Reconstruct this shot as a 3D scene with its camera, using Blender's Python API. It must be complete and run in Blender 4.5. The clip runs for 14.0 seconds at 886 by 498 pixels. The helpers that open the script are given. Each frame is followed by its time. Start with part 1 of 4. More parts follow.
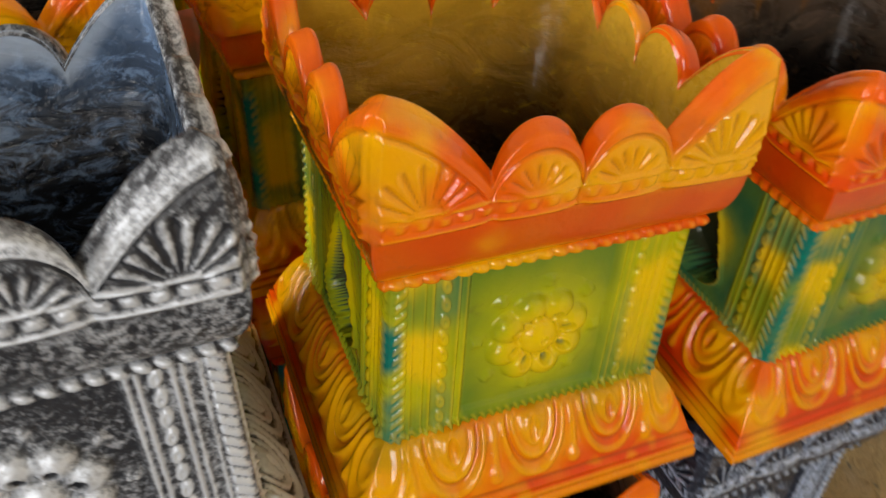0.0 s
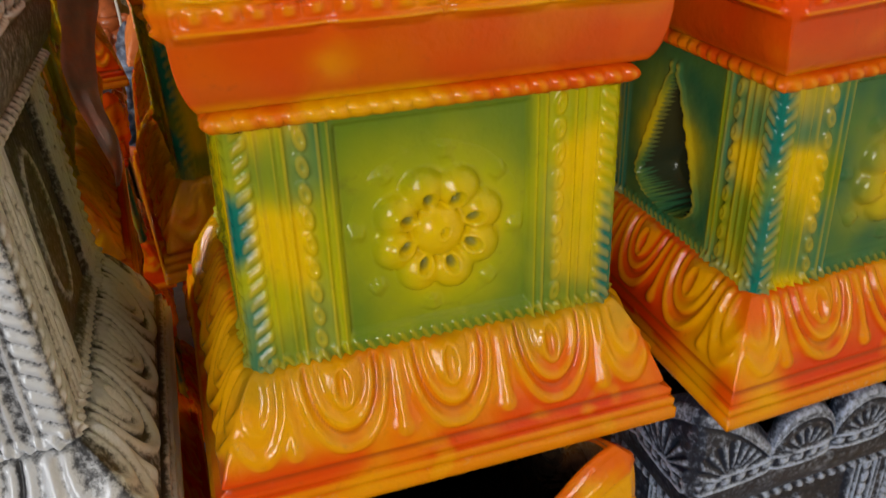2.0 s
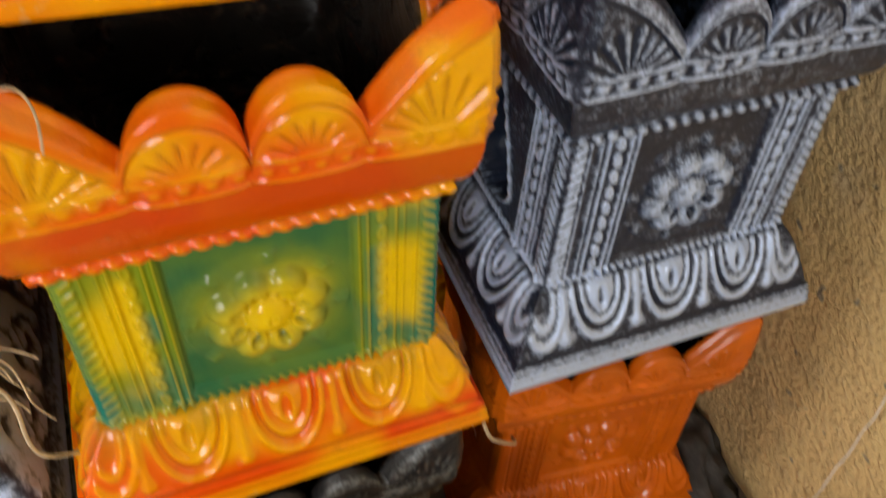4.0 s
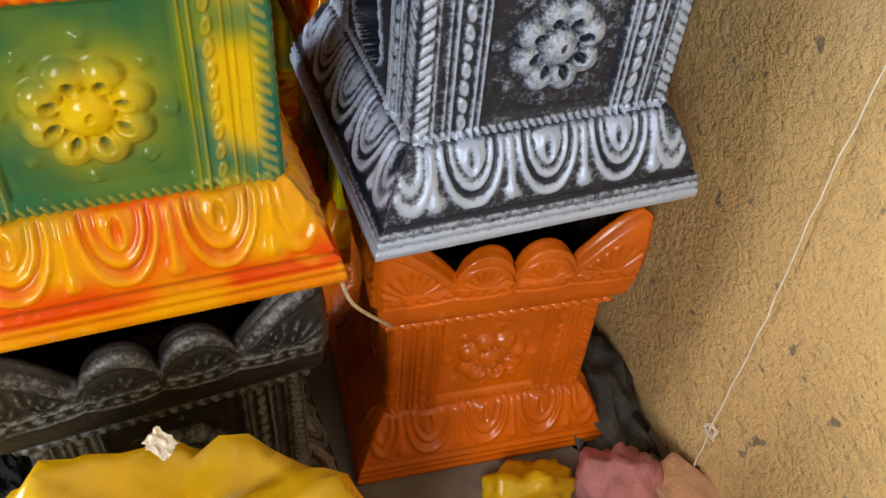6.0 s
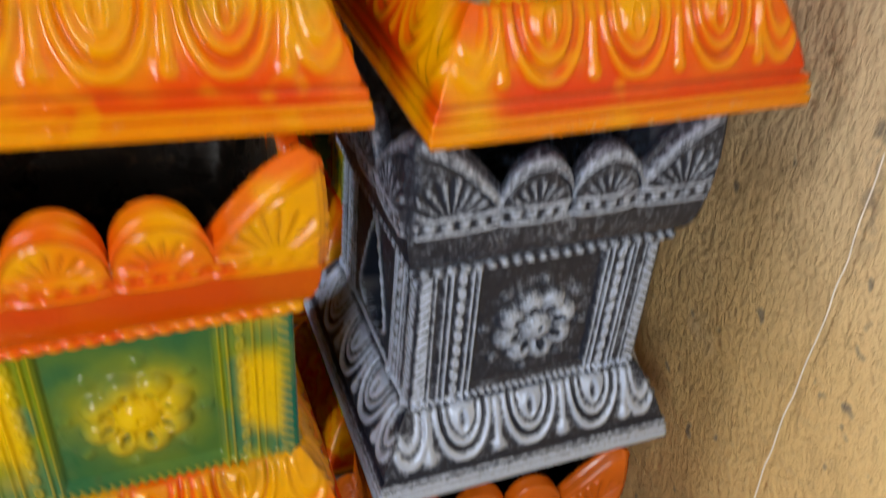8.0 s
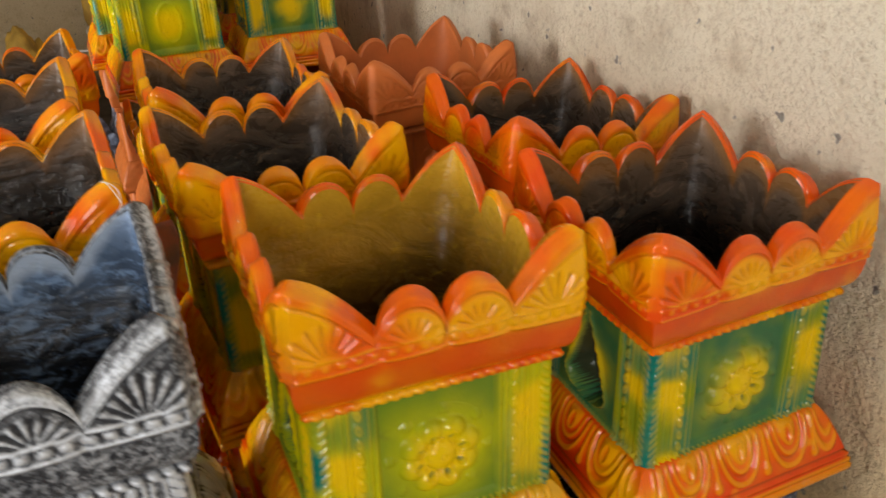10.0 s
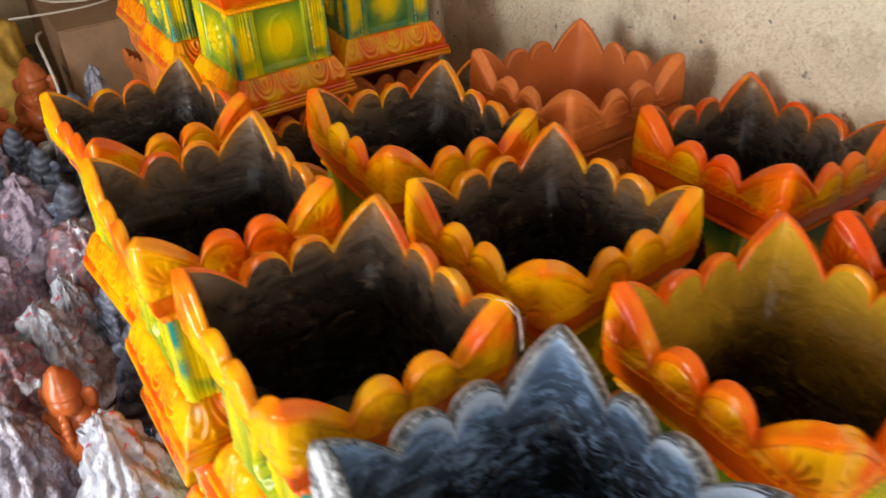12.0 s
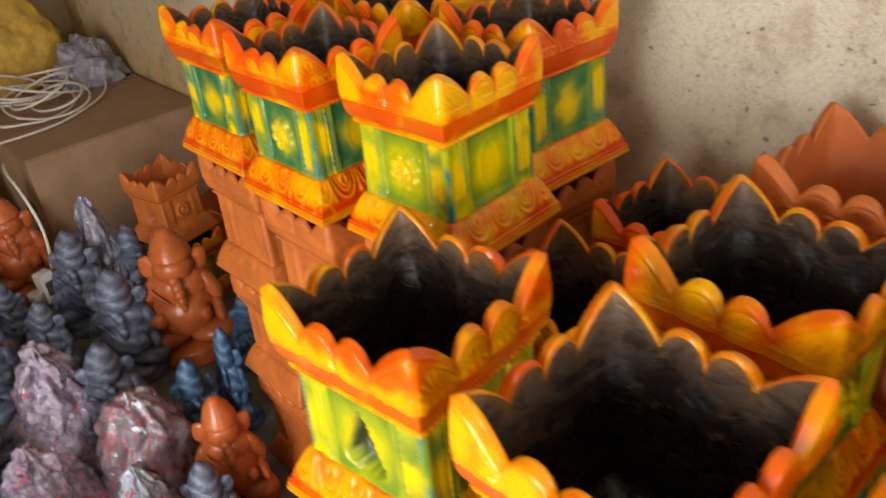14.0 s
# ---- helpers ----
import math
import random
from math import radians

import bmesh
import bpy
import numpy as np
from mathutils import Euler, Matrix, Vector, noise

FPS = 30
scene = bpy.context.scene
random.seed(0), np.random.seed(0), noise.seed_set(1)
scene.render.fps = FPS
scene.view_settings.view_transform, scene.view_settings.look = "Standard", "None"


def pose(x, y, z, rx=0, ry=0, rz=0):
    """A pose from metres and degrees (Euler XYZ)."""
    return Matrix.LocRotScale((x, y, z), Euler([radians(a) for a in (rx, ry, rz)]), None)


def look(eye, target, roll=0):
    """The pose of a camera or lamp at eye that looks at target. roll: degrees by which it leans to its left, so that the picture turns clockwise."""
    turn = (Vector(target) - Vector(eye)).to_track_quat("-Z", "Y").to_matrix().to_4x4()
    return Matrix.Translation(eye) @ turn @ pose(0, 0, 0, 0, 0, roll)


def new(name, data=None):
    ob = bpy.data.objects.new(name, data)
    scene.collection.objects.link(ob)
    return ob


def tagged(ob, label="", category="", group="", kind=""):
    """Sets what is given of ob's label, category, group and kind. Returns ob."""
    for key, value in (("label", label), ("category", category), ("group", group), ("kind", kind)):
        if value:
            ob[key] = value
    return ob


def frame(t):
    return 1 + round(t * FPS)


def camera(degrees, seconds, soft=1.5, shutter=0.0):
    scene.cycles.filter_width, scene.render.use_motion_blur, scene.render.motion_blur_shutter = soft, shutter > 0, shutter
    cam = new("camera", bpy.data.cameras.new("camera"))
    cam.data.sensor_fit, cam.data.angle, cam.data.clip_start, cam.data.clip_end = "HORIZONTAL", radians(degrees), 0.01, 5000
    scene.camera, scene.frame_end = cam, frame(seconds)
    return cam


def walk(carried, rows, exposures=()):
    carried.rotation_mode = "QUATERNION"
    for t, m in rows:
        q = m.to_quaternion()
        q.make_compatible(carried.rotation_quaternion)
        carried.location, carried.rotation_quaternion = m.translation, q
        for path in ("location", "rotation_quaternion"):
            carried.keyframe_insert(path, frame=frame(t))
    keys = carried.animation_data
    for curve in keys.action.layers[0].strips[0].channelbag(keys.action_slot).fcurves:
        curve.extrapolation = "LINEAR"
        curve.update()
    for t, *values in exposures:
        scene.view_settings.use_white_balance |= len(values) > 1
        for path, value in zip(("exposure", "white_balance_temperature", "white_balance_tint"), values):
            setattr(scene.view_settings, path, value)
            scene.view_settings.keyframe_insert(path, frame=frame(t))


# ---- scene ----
cam = camera(57.94, 14.0, soft=1.4, shutter=0.5)
ROWS = [
    (0.0, look((-0.217, -0.452, 1.299), (0.391, 0.975, 0.037), 2.3)),
    (0.5, look((-0.141, -0.463, 1.212), (0.29, 1.173, 0.146), 1.7)),
    (1.0, look((-0.122, -0.468, 1.146), (0.338, 1.249, 0.23), 0.1)),
    (1.5, look((-0.119, -0.504, 1.115), (0.359, 1.19, 0.167), -2.2)),
    (2.0, look((-0.113, -0.493, 1.113), (0.403, 1.165, 0.121), -3.1)),
    (2.5, look((-0.118, -0.493, 1.103), (0.383, 1.099, 0.0), -3.7)),
    (3.0, look((-0.118, -0.4765, 1.109), (0.3855, 1.0115, -0.130), -1.1)),
    (3.5, look((-0.061, -0.462, 1.0), (0.469, 0.922, -0.342), 3.0)),
    (4.0, look((-0.036, -0.472, 0.929), (0.485, 0.79, -0.534), 3.7)),
    (4.2, look((-0.026, -0.48, 0.918), (0.492, 0.721, -0.595), 4.5)),
    (6.3, look((0.037, -0.583, 0.816), (0.611, 0.734, -0.575), 6.5)),
    (6.5, look((0.041, -0.58, 0.811), (0.615, 0.745, -0.573), 6.5)),
    (7.0, look((0.05, -0.565, 0.803), (0.63, 0.768, -0.571), 6.9)),
    (7.5, look((0.043, -0.559, 0.846), (0.658, 0.839, -0.445), 6.6)),
    (8.0, look((0.026, -0.58, 0.969), (0.647, 0.931, -0.184), 5.2)),
    (8.5, look((-0.003, -0.617, 1.087), (0.64, 1.012, 0.122), 2.6)),
    (9.0, look((-0.038, -0.657, 1.223), (0.604, 1.029, 0.359), 0.6)),
    (9.2, look((-0.063, -0.666, 1.266), (0.574, 1.023, 0.405), 0.0)),
    (11.3, pose(-0.4320, -0.4703, 1.5369, 56.53, 3.93, -27.82)),
    (11.5, pose(-0.4693, -0.4477, 1.5603, 56.18, 3.32, -28.34)),
    (12.0, pose(-0.5711, -0.3258, 1.5759, 55.64, 2.60, -31.89)),
    (12.5, pose(-0.6641, -0.1357, 1.5698, 56.18, 3.99, -37.22)),
    (13.0, pose(-0.7319, 0.0073, 1.5613, 57.04, 3.92, -41.51)),
    (13.5, pose(-0.8015, 0.1290, 1.5681, 58.38, 3.82, -41.59)),
    (14.0, pose(-0.8467, 0.2883, 1.5947, 58.98, 5.35, -42.23)),
]
walk(cam, ROWS, exposures=[(0.0, -0.5), (2.0, -0.62), (3.5, -0.4), (4.2, -0.2), (6.5, 0.0), (7.5, 0.08), (8.0, -0.25), (8.5, -0.42), (9.0, -0.68), (11.5, -0.38), (14.0, -0.4)])

# ---- world and light ----
world = bpy.data.worlds.new("world")
scene.world = world
world.use_nodes = True
wn = world.node_tree.nodes
sky = wn.new("ShaderNodeTexSky")
sky.sky_type, sky.sun_disc = "NISHITA", False
sky.sun_elevation, sky.sun_rotation = radians(40), radians(225)
world.node_tree.links.new(sky.outputs[0], wn["Background"].inputs[0])
wn["Background"].inputs[1].default_value = 0.12


def lamp(name, kind, m, energy, colour, **more):
    data = bpy.data.lights.new(name, kind)
    data.energy, data.color = energy, colour
    if kind == "SUN":
        data.angle = more["angle"]
    else:
        data.shape, data.size, data.size_y = "RECTANGLE", more["size"], more["size_y"]
    ob = new(name, data)
    ob.matrix_world = m
    return ob


ROOM_E, ROOM_N, ROOM_W, ROOM_S, ROOM_H = 0.515, 4.95, -3.0, -2.3, 2.9
DOOR_Y0, DOOR_Y1, DOOR_H = -0.4, 0.7, 2.2
WIN_X0, WIN_X1, WIN_Z0, WIN_Z1 = -1.75, -0.85, 1.0, 2.3
lamp("sun", "SUN", look((-4, -4, 6), (0, 0, 0.0)), 2.5, (1.0, 0.95, 0.88), angle=radians(0.6))
# area lamps in the unseen doorway and window stand in for daylight
lamp("door_daylight", "AREA", look((ROOM_W - 0.02, 0.15, 1.15), (0, 0.15, 1.15)), 190, (1.0, 0.97, 0.93), size=1.1, size_y=2.1)
lamp("window_daylight", "AREA", look((-1.3, ROOM_S - 0.02, 1.65), (-1.3, 0, 1.4)), 64, (1.0, 0.97, 0.93), size=0.9, size_y=1.3)


# ---- materials ----
def material(name):
    m = bpy.data.materials.new(name)
    m.use_nodes = True
    nt = m.node_tree
    return m, nt, nt.nodes["Principled BSDF"]


class Net:
    """Short ways to add nodes."""

    def __init__(self, nt):
        self.nt = nt

    def put(self, sock, value):
        if isinstance(value, bpy.types.NodeSocket):
            self.nt.links.new(value, sock)
        else:
            sock.default_value = value

    def math(self, op, a, b=0.0, c=0.0, clamp=False):
        n = self.nt.nodes.new("ShaderNodeMath")
        n.operation, n.use_clamp = op, clamp
        for s, v in zip(n.inputs, (a, b, c)):
            self.put(s, v)
        return n.outputs[0]

    def mix(self, f, a, b):
        n = self.nt.nodes.new("ShaderNodeMix")
        n.data_type = "RGBA"
        self.put(n.inputs[0], f)
        for s, v in ((n.inputs[6], a), (n.inputs[7], b)):
            self.put(s, (*v, 1) if isinstance(v, tuple) and len(v) == 3 else v)
        return n.outputs[2]

    def noise(self, vec, scale, detail=3.0, rough=0.5, distort=0.0):
        n = self.nt.nodes.new("ShaderNodeTexNoise")
        if vec is not None:
            self.put(n.inputs["Vector"], vec)
        n.inputs["Scale"].default_value, n.inputs["Detail"].default_value = scale, detail
        n.inputs["Roughness"].default_value, n.inputs["Distortion"].default_value = rough, distort
        return n.outputs[0]

    def step(self, v, lo, hi):
        n = self.nt.nodes.new("ShaderNodeMapRange")
        n.interpolation_type = "SMOOTHSTEP"
        for s, x in zip(n.inputs, (v, lo, hi, 0.0, 1.0)):
            self.put(s, x)
        return n.outputs[0]

    def coords(self, shift=False):
        c = self.nt.nodes.new("ShaderNodeTexCoord").outputs["Object"]
        if not shift:
            return c
        # each thing takes its own piece of the pattern, by where it stands
        n = self.nt.nodes.new("ShaderNodeVectorMath")
        n.operation = "MULTIPLY_ADD"
        self.put(n.inputs[0], self.nt.nodes.new("ShaderNodeObjectInfo").outputs["Location"])
        n.inputs[1].default_value = (7.3, 13.1, 5.7)
        self.put(n.inputs[2], c)
        return n.outputs[0]

    def xyz(self, vec):
        n = self.nt.nodes.new("ShaderNodeSeparateXYZ")
        self.put(n.inputs[0], vec)
        return n.outputs

    def attr(self, name):
        n = self.nt.nodes.new("ShaderNodeAttribute")
        n.attribute_name = name
        return n.outputs["Fac"]

    def bump(self, height, strength, distance, bsdf):
        n = self.nt.nodes.new("ShaderNodeBump")
        n.inputs["Strength"].default_value, n.inputs["Distance"].default_value = strength, distance
        self.put(n.inputs["Height"], height)
        self.put(bsdf.inputs["Normal"], n.outputs[0])


def simple(name, colour, rough=0.6, vary=0.2, scale=30.0, bump=0.2, metal=0.0, second=None):
    m, nt, b = material(name)
    n = Net(nt)
    v = n.coords(True)
    f = n.step(n.noise(v, scale, 5.0, 0.6), 0.3, 0.7)
    dark = second or tuple(c * (1 - vary) for c in colour)
    n.put(b.inputs["Base Color"], n.mix(f, dark, tuple(min(1, c * (1 + vary * 0.5)) for c in colour)))
    n.put(b.inputs["Roughness"], n.math("MULTIPLY_ADD", f, 0.15, rough - 0.07))
    b.inputs["Metallic"].default_value = metal
    n.bump(n.noise(v, scale * 6, 4.0), bump, 0.002, b)
    return m


YELLOW, ORANGE, RED = (0.82, 0.40, 0.001), (0.80, 0.126, 0.002), (0.72, 0.042, 0.002)
LIME, GREEN, TEAL = (0.48, 0.47, 0.002), (0.15, 0.24, 0.012), (0.006, 0.17, 0.13)
SEA = (0.010, 0.125, 0.065)
LEMON, EMBER = (0.78, 0.53, 0.001), (0.60, 0.065, 0.002)


def enamel(name, kind, warm=0.5, teal=0.5):
    """Hand-sprayed glossy enamel: the colours run into each other in soft clouds."""
    m, nt, b = material(name)
    n = Net(nt)
    v, o = n.coords(True), n.coords()
    x, y, z = n.xyz(o)
    rel = n.attr("relief")
    cloud = n.noise(v, 11.0, 2.0, 0.45)
    cloud2 = n.noise(v, 23.0, 2.0, 0.45)
    if kind == "foot":
        base = n.mix(n.step(cloud, 0.36 + 0.1 * warm, 0.58 + 0.1 * warm), ORANGE, YELLOW)
        low = n.step(n.math("MULTIPLY_ADD", cloud2, -0.05, z), 0.030, -0.004)
        base = n.mix(n.math("MULTIPLY", n.math("MULTIPLY", low, n.step(n.noise(v, 13.0, 1.0), 0.36, 0.54)), 0.9), base, RED)
        base = n.mix(n.math("MULTIPLY", n.step(n.noise(v, 9.0, 1.0), 0.40, 0.60), 0.75 * warm), base, RED)
        # green thrown over from the body
        over = n.math("MULTIPLY", n.step(z, 0.050, 0.078), n.step(cloud2, 0.40, 0.62))
        base = n.mix(n.math("MULTIPLY", over, 0.55 * teal), base, (0.20, 0.20, 0.01))
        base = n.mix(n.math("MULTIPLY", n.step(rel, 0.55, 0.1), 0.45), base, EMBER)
        chip = n.math("MULTIPLY", n.step(n.noise(v, 70.0, 4.0, 0.6), 0.60, 0.66), n.step(z, 0.014, 0.004))
        base = n.mix(n.math("MULTIPLY", chip, 0.6), base, (0.42, 0.36, 0.32))
        spot = n.step(n.noise(v, 31.0, 1.0), 0.62, 0.72)
        base = n.mix(n.math("MULTIPLY", spot, 0.5), base, YELLOW)
    elif kind == "rim":
        base = n.mix(n.step(cloud, 0.50 - 0.1 * warm, 0.69 - 0.1 * warm), ORANGE, YELLOW)
        base = n.mix(n.math("MULTIPLY", n.step(n.noise(v, 10.0, 1.0), 0.42, 0.58), 0.85 * teal), base, RED)
        # golden insides of the leaves and lobes, redder along their edges
        gold = n.math("MULTIPLY", n.step(z, 0.284, 0.292), n.step(n.attr("edge"), 0.55, 0.15))
        base = n.mix(n.math("MULTIPLY", n.math("MULTIPLY", gold, n.step(cloud, 0.34, 0.56)), 0.8), base, YELLOW)
        edge = n.step(n.attr("edge"), 0.30, 0.8)
        base = n.mix(n.math("MULTIPLY", n.math("MULTIPLY", edge, n.step(cloud2, 0.66, 0.42)), 1.0 - 0.4 * warm), base, (0.74, 0.11, 0.003))
        band = n.math("MULTIPLY", n.math("MULTIPLY", n.step(z, 0.284, 0.270), n.step(z, 0.239, 0.246)), n.step(cloud2, 0.05, 0.5))
        base = n.mix(n.math("MULTIPLY", band, 0.85), base, EMBER)
        base = n.mix(n.math("MULTIPLY", n.step(n.noise(v, 17.0, 1.0), 0.56, 0.72), 0.45), base, RED)
    else:
        ax, ay = n.math("ABSOLUTE", x), n.math("ABSOLUTE", y)
        side = n.math("MINIMUM", ax, ay)
        panel = n.step(side, 0.060, 0.052)
        field = n.mix(n.step(cloud, 0.40, 0.66), n.mix(teal, LIME, GREEN), n.mix(teal, GREEN, TEAL))
        base = n.mix(panel, field, n.mix(n.step(cloud2, 0.36, 0.64), n.mix(0.6 * teal, GREEN, SEA), n.mix(teal, GREEN, SEA)))
        # blue-green sprayed along the chain and the corners
        chain = n.math("MULTIPLY", n.step(side, 0.060, 0.066), n.step(side, 0.084, 0.078))
        base = n.mix(n.math("MULTIPLY", chain, n.math("MULTIPLY", n.step(cloud2, 0.60, 0.38), 0.25 + 0.5 * teal)), base, TEAL)
        edge = n.step(side, 0.099, 0.106)
        base = n.mix(n.math("MULTIPLY", edge, n.step(n.noise(v, 17.0, 1.0), 0.58, 0.40)), base, TEAL)
        # yellow puffs on the flower and in blotches down the strips
        rr = n.math("SQRT", n.math("ADD", n.math("POWER", side, 2.0), n.math("POWER", n.math("SUBTRACT", z, 0.152), 2.0)))
        wob = n.math("MULTIPLY_ADD", n.math("SUBTRACT", cloud2, 0.5), 0.035, rr)
        base = n.mix(n.math("MULTIPLY", n.step(wob, 0.085 - 0.025 * teal, 0.026), 1.0 - 0.7 * teal), base, LIME)
        base = n.mix(n.math("MULTIPLY", n.step(wob, 0.046, 0.012), 0.9), base, LEMON)
        strip = n.math("MULTIPLY", n.step(side, 0.066, 0.078), n.step(side, 0.108, 0.096))
        blot = n.step(n.math("ADD", n.math("SINE", n.math("MULTIPLY_ADD", z, 62.0, n.math("MULTIPLY", cloud, 9.0))), n.math("MULTIPLY", cloud2, 1.2)), -0.6, 1.3)
        base = n.mix(n.math("MULTIPLY", n.math("MULTIPLY", strip, blot), 0.95), base, LEMON)
    fine = n.noise(v, 90.0, 4.0, 0.6)
    # deeper red in recesses; on the body, dark green that paints in groove shade
    recess = n.math("MULTIPLY", n.step(rel, 0.46, 0.1), 0.5 if kind != "body" else 0.7)
    base = n.mix(recess, base, (0.30, 0.055, 0.004) if kind != "body" else (0.03, 0.10, 0.05))
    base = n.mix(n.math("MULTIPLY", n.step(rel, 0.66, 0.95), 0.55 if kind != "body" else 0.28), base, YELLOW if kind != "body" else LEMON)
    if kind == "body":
        # shade deep in the niche and the dents, mixed into the colour
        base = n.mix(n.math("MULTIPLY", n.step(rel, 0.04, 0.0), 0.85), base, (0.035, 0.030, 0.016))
    grime = n.math("MULTIPLY", n.step(fine, 0.6, 0.8), 0.25)
    base = n.mix(grime, base, (0.12, 0.07, 0.02))
    n.put(b.inputs["Base Color"], base)
    n.put(b.inputs["Roughness"], n.math("MULTIPLY_ADD", fine, 0.18, 0.06))
    b.inputs["Specular IOR Level"].default_value = 0.22 if kind == "body" else 0.28
    b.inputs["Coat Weight"].default_value = 0.16 if kind == "body" else 0.22
    b.inputs["Coat Roughness"].default_value = 0.03
    n.bump(n.math("ADD", n.noise(v, 140.0, 3.0), n.math("MULTIPLY", n.noise(v, 45.0, 3.0), 2.5)), 0.35, 0.002, b)
    return m


def drybrush(name, dark, light, amount):
    """Dark paint with a pale metallic paint dragged over the raised parts."""
    m, nt, b = material(name)
    n = Net(nt)
    v = n.coords(True)
    rel = n.attr("relief")
    rough = n.noise(v, 210.0, 6.0, 0.75)
    wide = n.noise(v, 9.0, 3.0)
    mid = n.noise(v, 46.0, 5.0, 0.65)
    raised = n.math("MULTIPLY_ADD", n.step(rough, 0.36, 0.66), 0.48, n.math("MULTIPLY", rel, 1.8))
    f = n.step(n.math("ADD", raised, n.math("MULTIPLY_ADD", wide, 0.35, n.math("MULTIPLY", mid, 0.45))), 1.76 - amount, 2.54 - amount)
    n.put(b.inputs["Base Color"], n.mix(f, dark, light))
    n.put(b.inputs["Roughness"], n.math("MULTIPLY_ADD", rough, 0.3, 0.28))
    n.put(b.inputs["Metallic"], n.math("MULTIPLY", f, 0.25))
    n.bump(n.math("ADD", n.noise(v, 170.0, 3.0), n.math("MULTIPLY", mid, 1.5)), 0.4, 0.002, b)
    return m


def clay(name, colour, rough):
    m, nt, b = material(name)
    n = Net(nt)
    v = n.coords(True)
    f = n.noise(v, 14.0, 5.0, 0.6)
    c = n.mix(n.step(f, 0.3, 0.7), tuple(k * 0.75 for k in colour), colour)
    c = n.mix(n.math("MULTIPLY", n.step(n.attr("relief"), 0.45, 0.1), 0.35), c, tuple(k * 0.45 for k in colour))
    n.put(b.inputs["Base Color"], c)
    n.put(b.inputs["Roughness"], n.math("MULTIPLY_ADD", f, 0.2, rough))
    n.bump(n.noise(v, 120.0, 4.0), 0.2, 0.0015, b)
    return m


def lining(name, dark, tint, lo, hi, over, amount, brushed=0.3):
    """The brushed inside of a planter: dark wash, streaked, its shade deepened in the colour towards the bottom, with
    the outside's paint thrown over the edge.
    """
    m, nt, b = material(name)
    n = Net(nt)
    o, v = n.coords(), n.coords(True)
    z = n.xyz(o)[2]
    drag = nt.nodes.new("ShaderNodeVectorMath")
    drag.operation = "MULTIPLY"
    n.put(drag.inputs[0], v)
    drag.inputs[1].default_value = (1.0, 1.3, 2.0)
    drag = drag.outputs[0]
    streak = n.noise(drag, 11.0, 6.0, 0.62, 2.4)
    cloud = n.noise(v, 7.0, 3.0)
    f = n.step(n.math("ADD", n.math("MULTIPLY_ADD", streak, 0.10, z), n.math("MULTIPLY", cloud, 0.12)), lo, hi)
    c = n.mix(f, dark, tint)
    scuff = n.step(n.noise(drag, 34.0, 6.0, 0.75, 0.8), 0.60 - 0.2 * brushed, 0.76 - 0.2 * brushed)
    c = n.mix(n.math("MULTIPLY", scuff, brushed), c, tuple(min(1.0, k * 2.2 + 0.01) for k in tint))
    e = n.math("MULTIPLY", n.step(n.math("MULTIPLY_ADD", n.math("SUBTRACT", cloud, 0.5), 2.2, n.attr("edge")), 0.45, 1.0), amount)
    c = n.mix(e, c, over)
    n.put(b.inputs["Base Color"], c)
    n.put(b.inputs["Roughness"], n.math("MULTIPLY_ADD", streak, 0.3, 0.13))
    n.bump(n.math("ADD", streak, n.math("MULTIPLY", n.noise(v, 110.0, 4.0), 0.5)), 0.6, 0.004, b)
    return m


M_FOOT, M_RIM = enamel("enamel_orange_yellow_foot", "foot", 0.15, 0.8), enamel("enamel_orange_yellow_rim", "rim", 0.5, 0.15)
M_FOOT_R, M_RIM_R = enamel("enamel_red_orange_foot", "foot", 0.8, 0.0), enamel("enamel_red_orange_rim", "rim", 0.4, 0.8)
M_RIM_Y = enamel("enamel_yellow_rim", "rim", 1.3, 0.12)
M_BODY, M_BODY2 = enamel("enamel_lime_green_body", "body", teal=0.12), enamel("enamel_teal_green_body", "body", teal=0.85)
M_GREY = drybrush("silver_drybrushed_black", (0.009, 0.016, 0.036), (0.50, 0.62, 0.86), 0.26)
M_SILVER = drybrush("heavily_silvered_black", (0.014, 0.016, 0.022), (0.58, 0.62, 0.68), 0.42)
M_DARK = drybrush("worn_black_paint", (0.014, 0.014, 0.016), (0.22, 0.24, 0.25), 0.16)
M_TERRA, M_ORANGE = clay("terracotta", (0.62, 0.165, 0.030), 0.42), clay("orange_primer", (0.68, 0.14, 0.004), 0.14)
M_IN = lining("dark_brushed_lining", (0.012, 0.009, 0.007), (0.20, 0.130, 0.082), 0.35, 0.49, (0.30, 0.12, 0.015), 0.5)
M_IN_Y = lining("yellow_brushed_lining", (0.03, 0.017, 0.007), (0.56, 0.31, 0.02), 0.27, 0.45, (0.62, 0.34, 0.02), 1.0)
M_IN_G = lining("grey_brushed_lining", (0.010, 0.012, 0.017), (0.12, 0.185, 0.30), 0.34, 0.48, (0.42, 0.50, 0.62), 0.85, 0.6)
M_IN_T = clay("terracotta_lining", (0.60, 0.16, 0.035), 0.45)


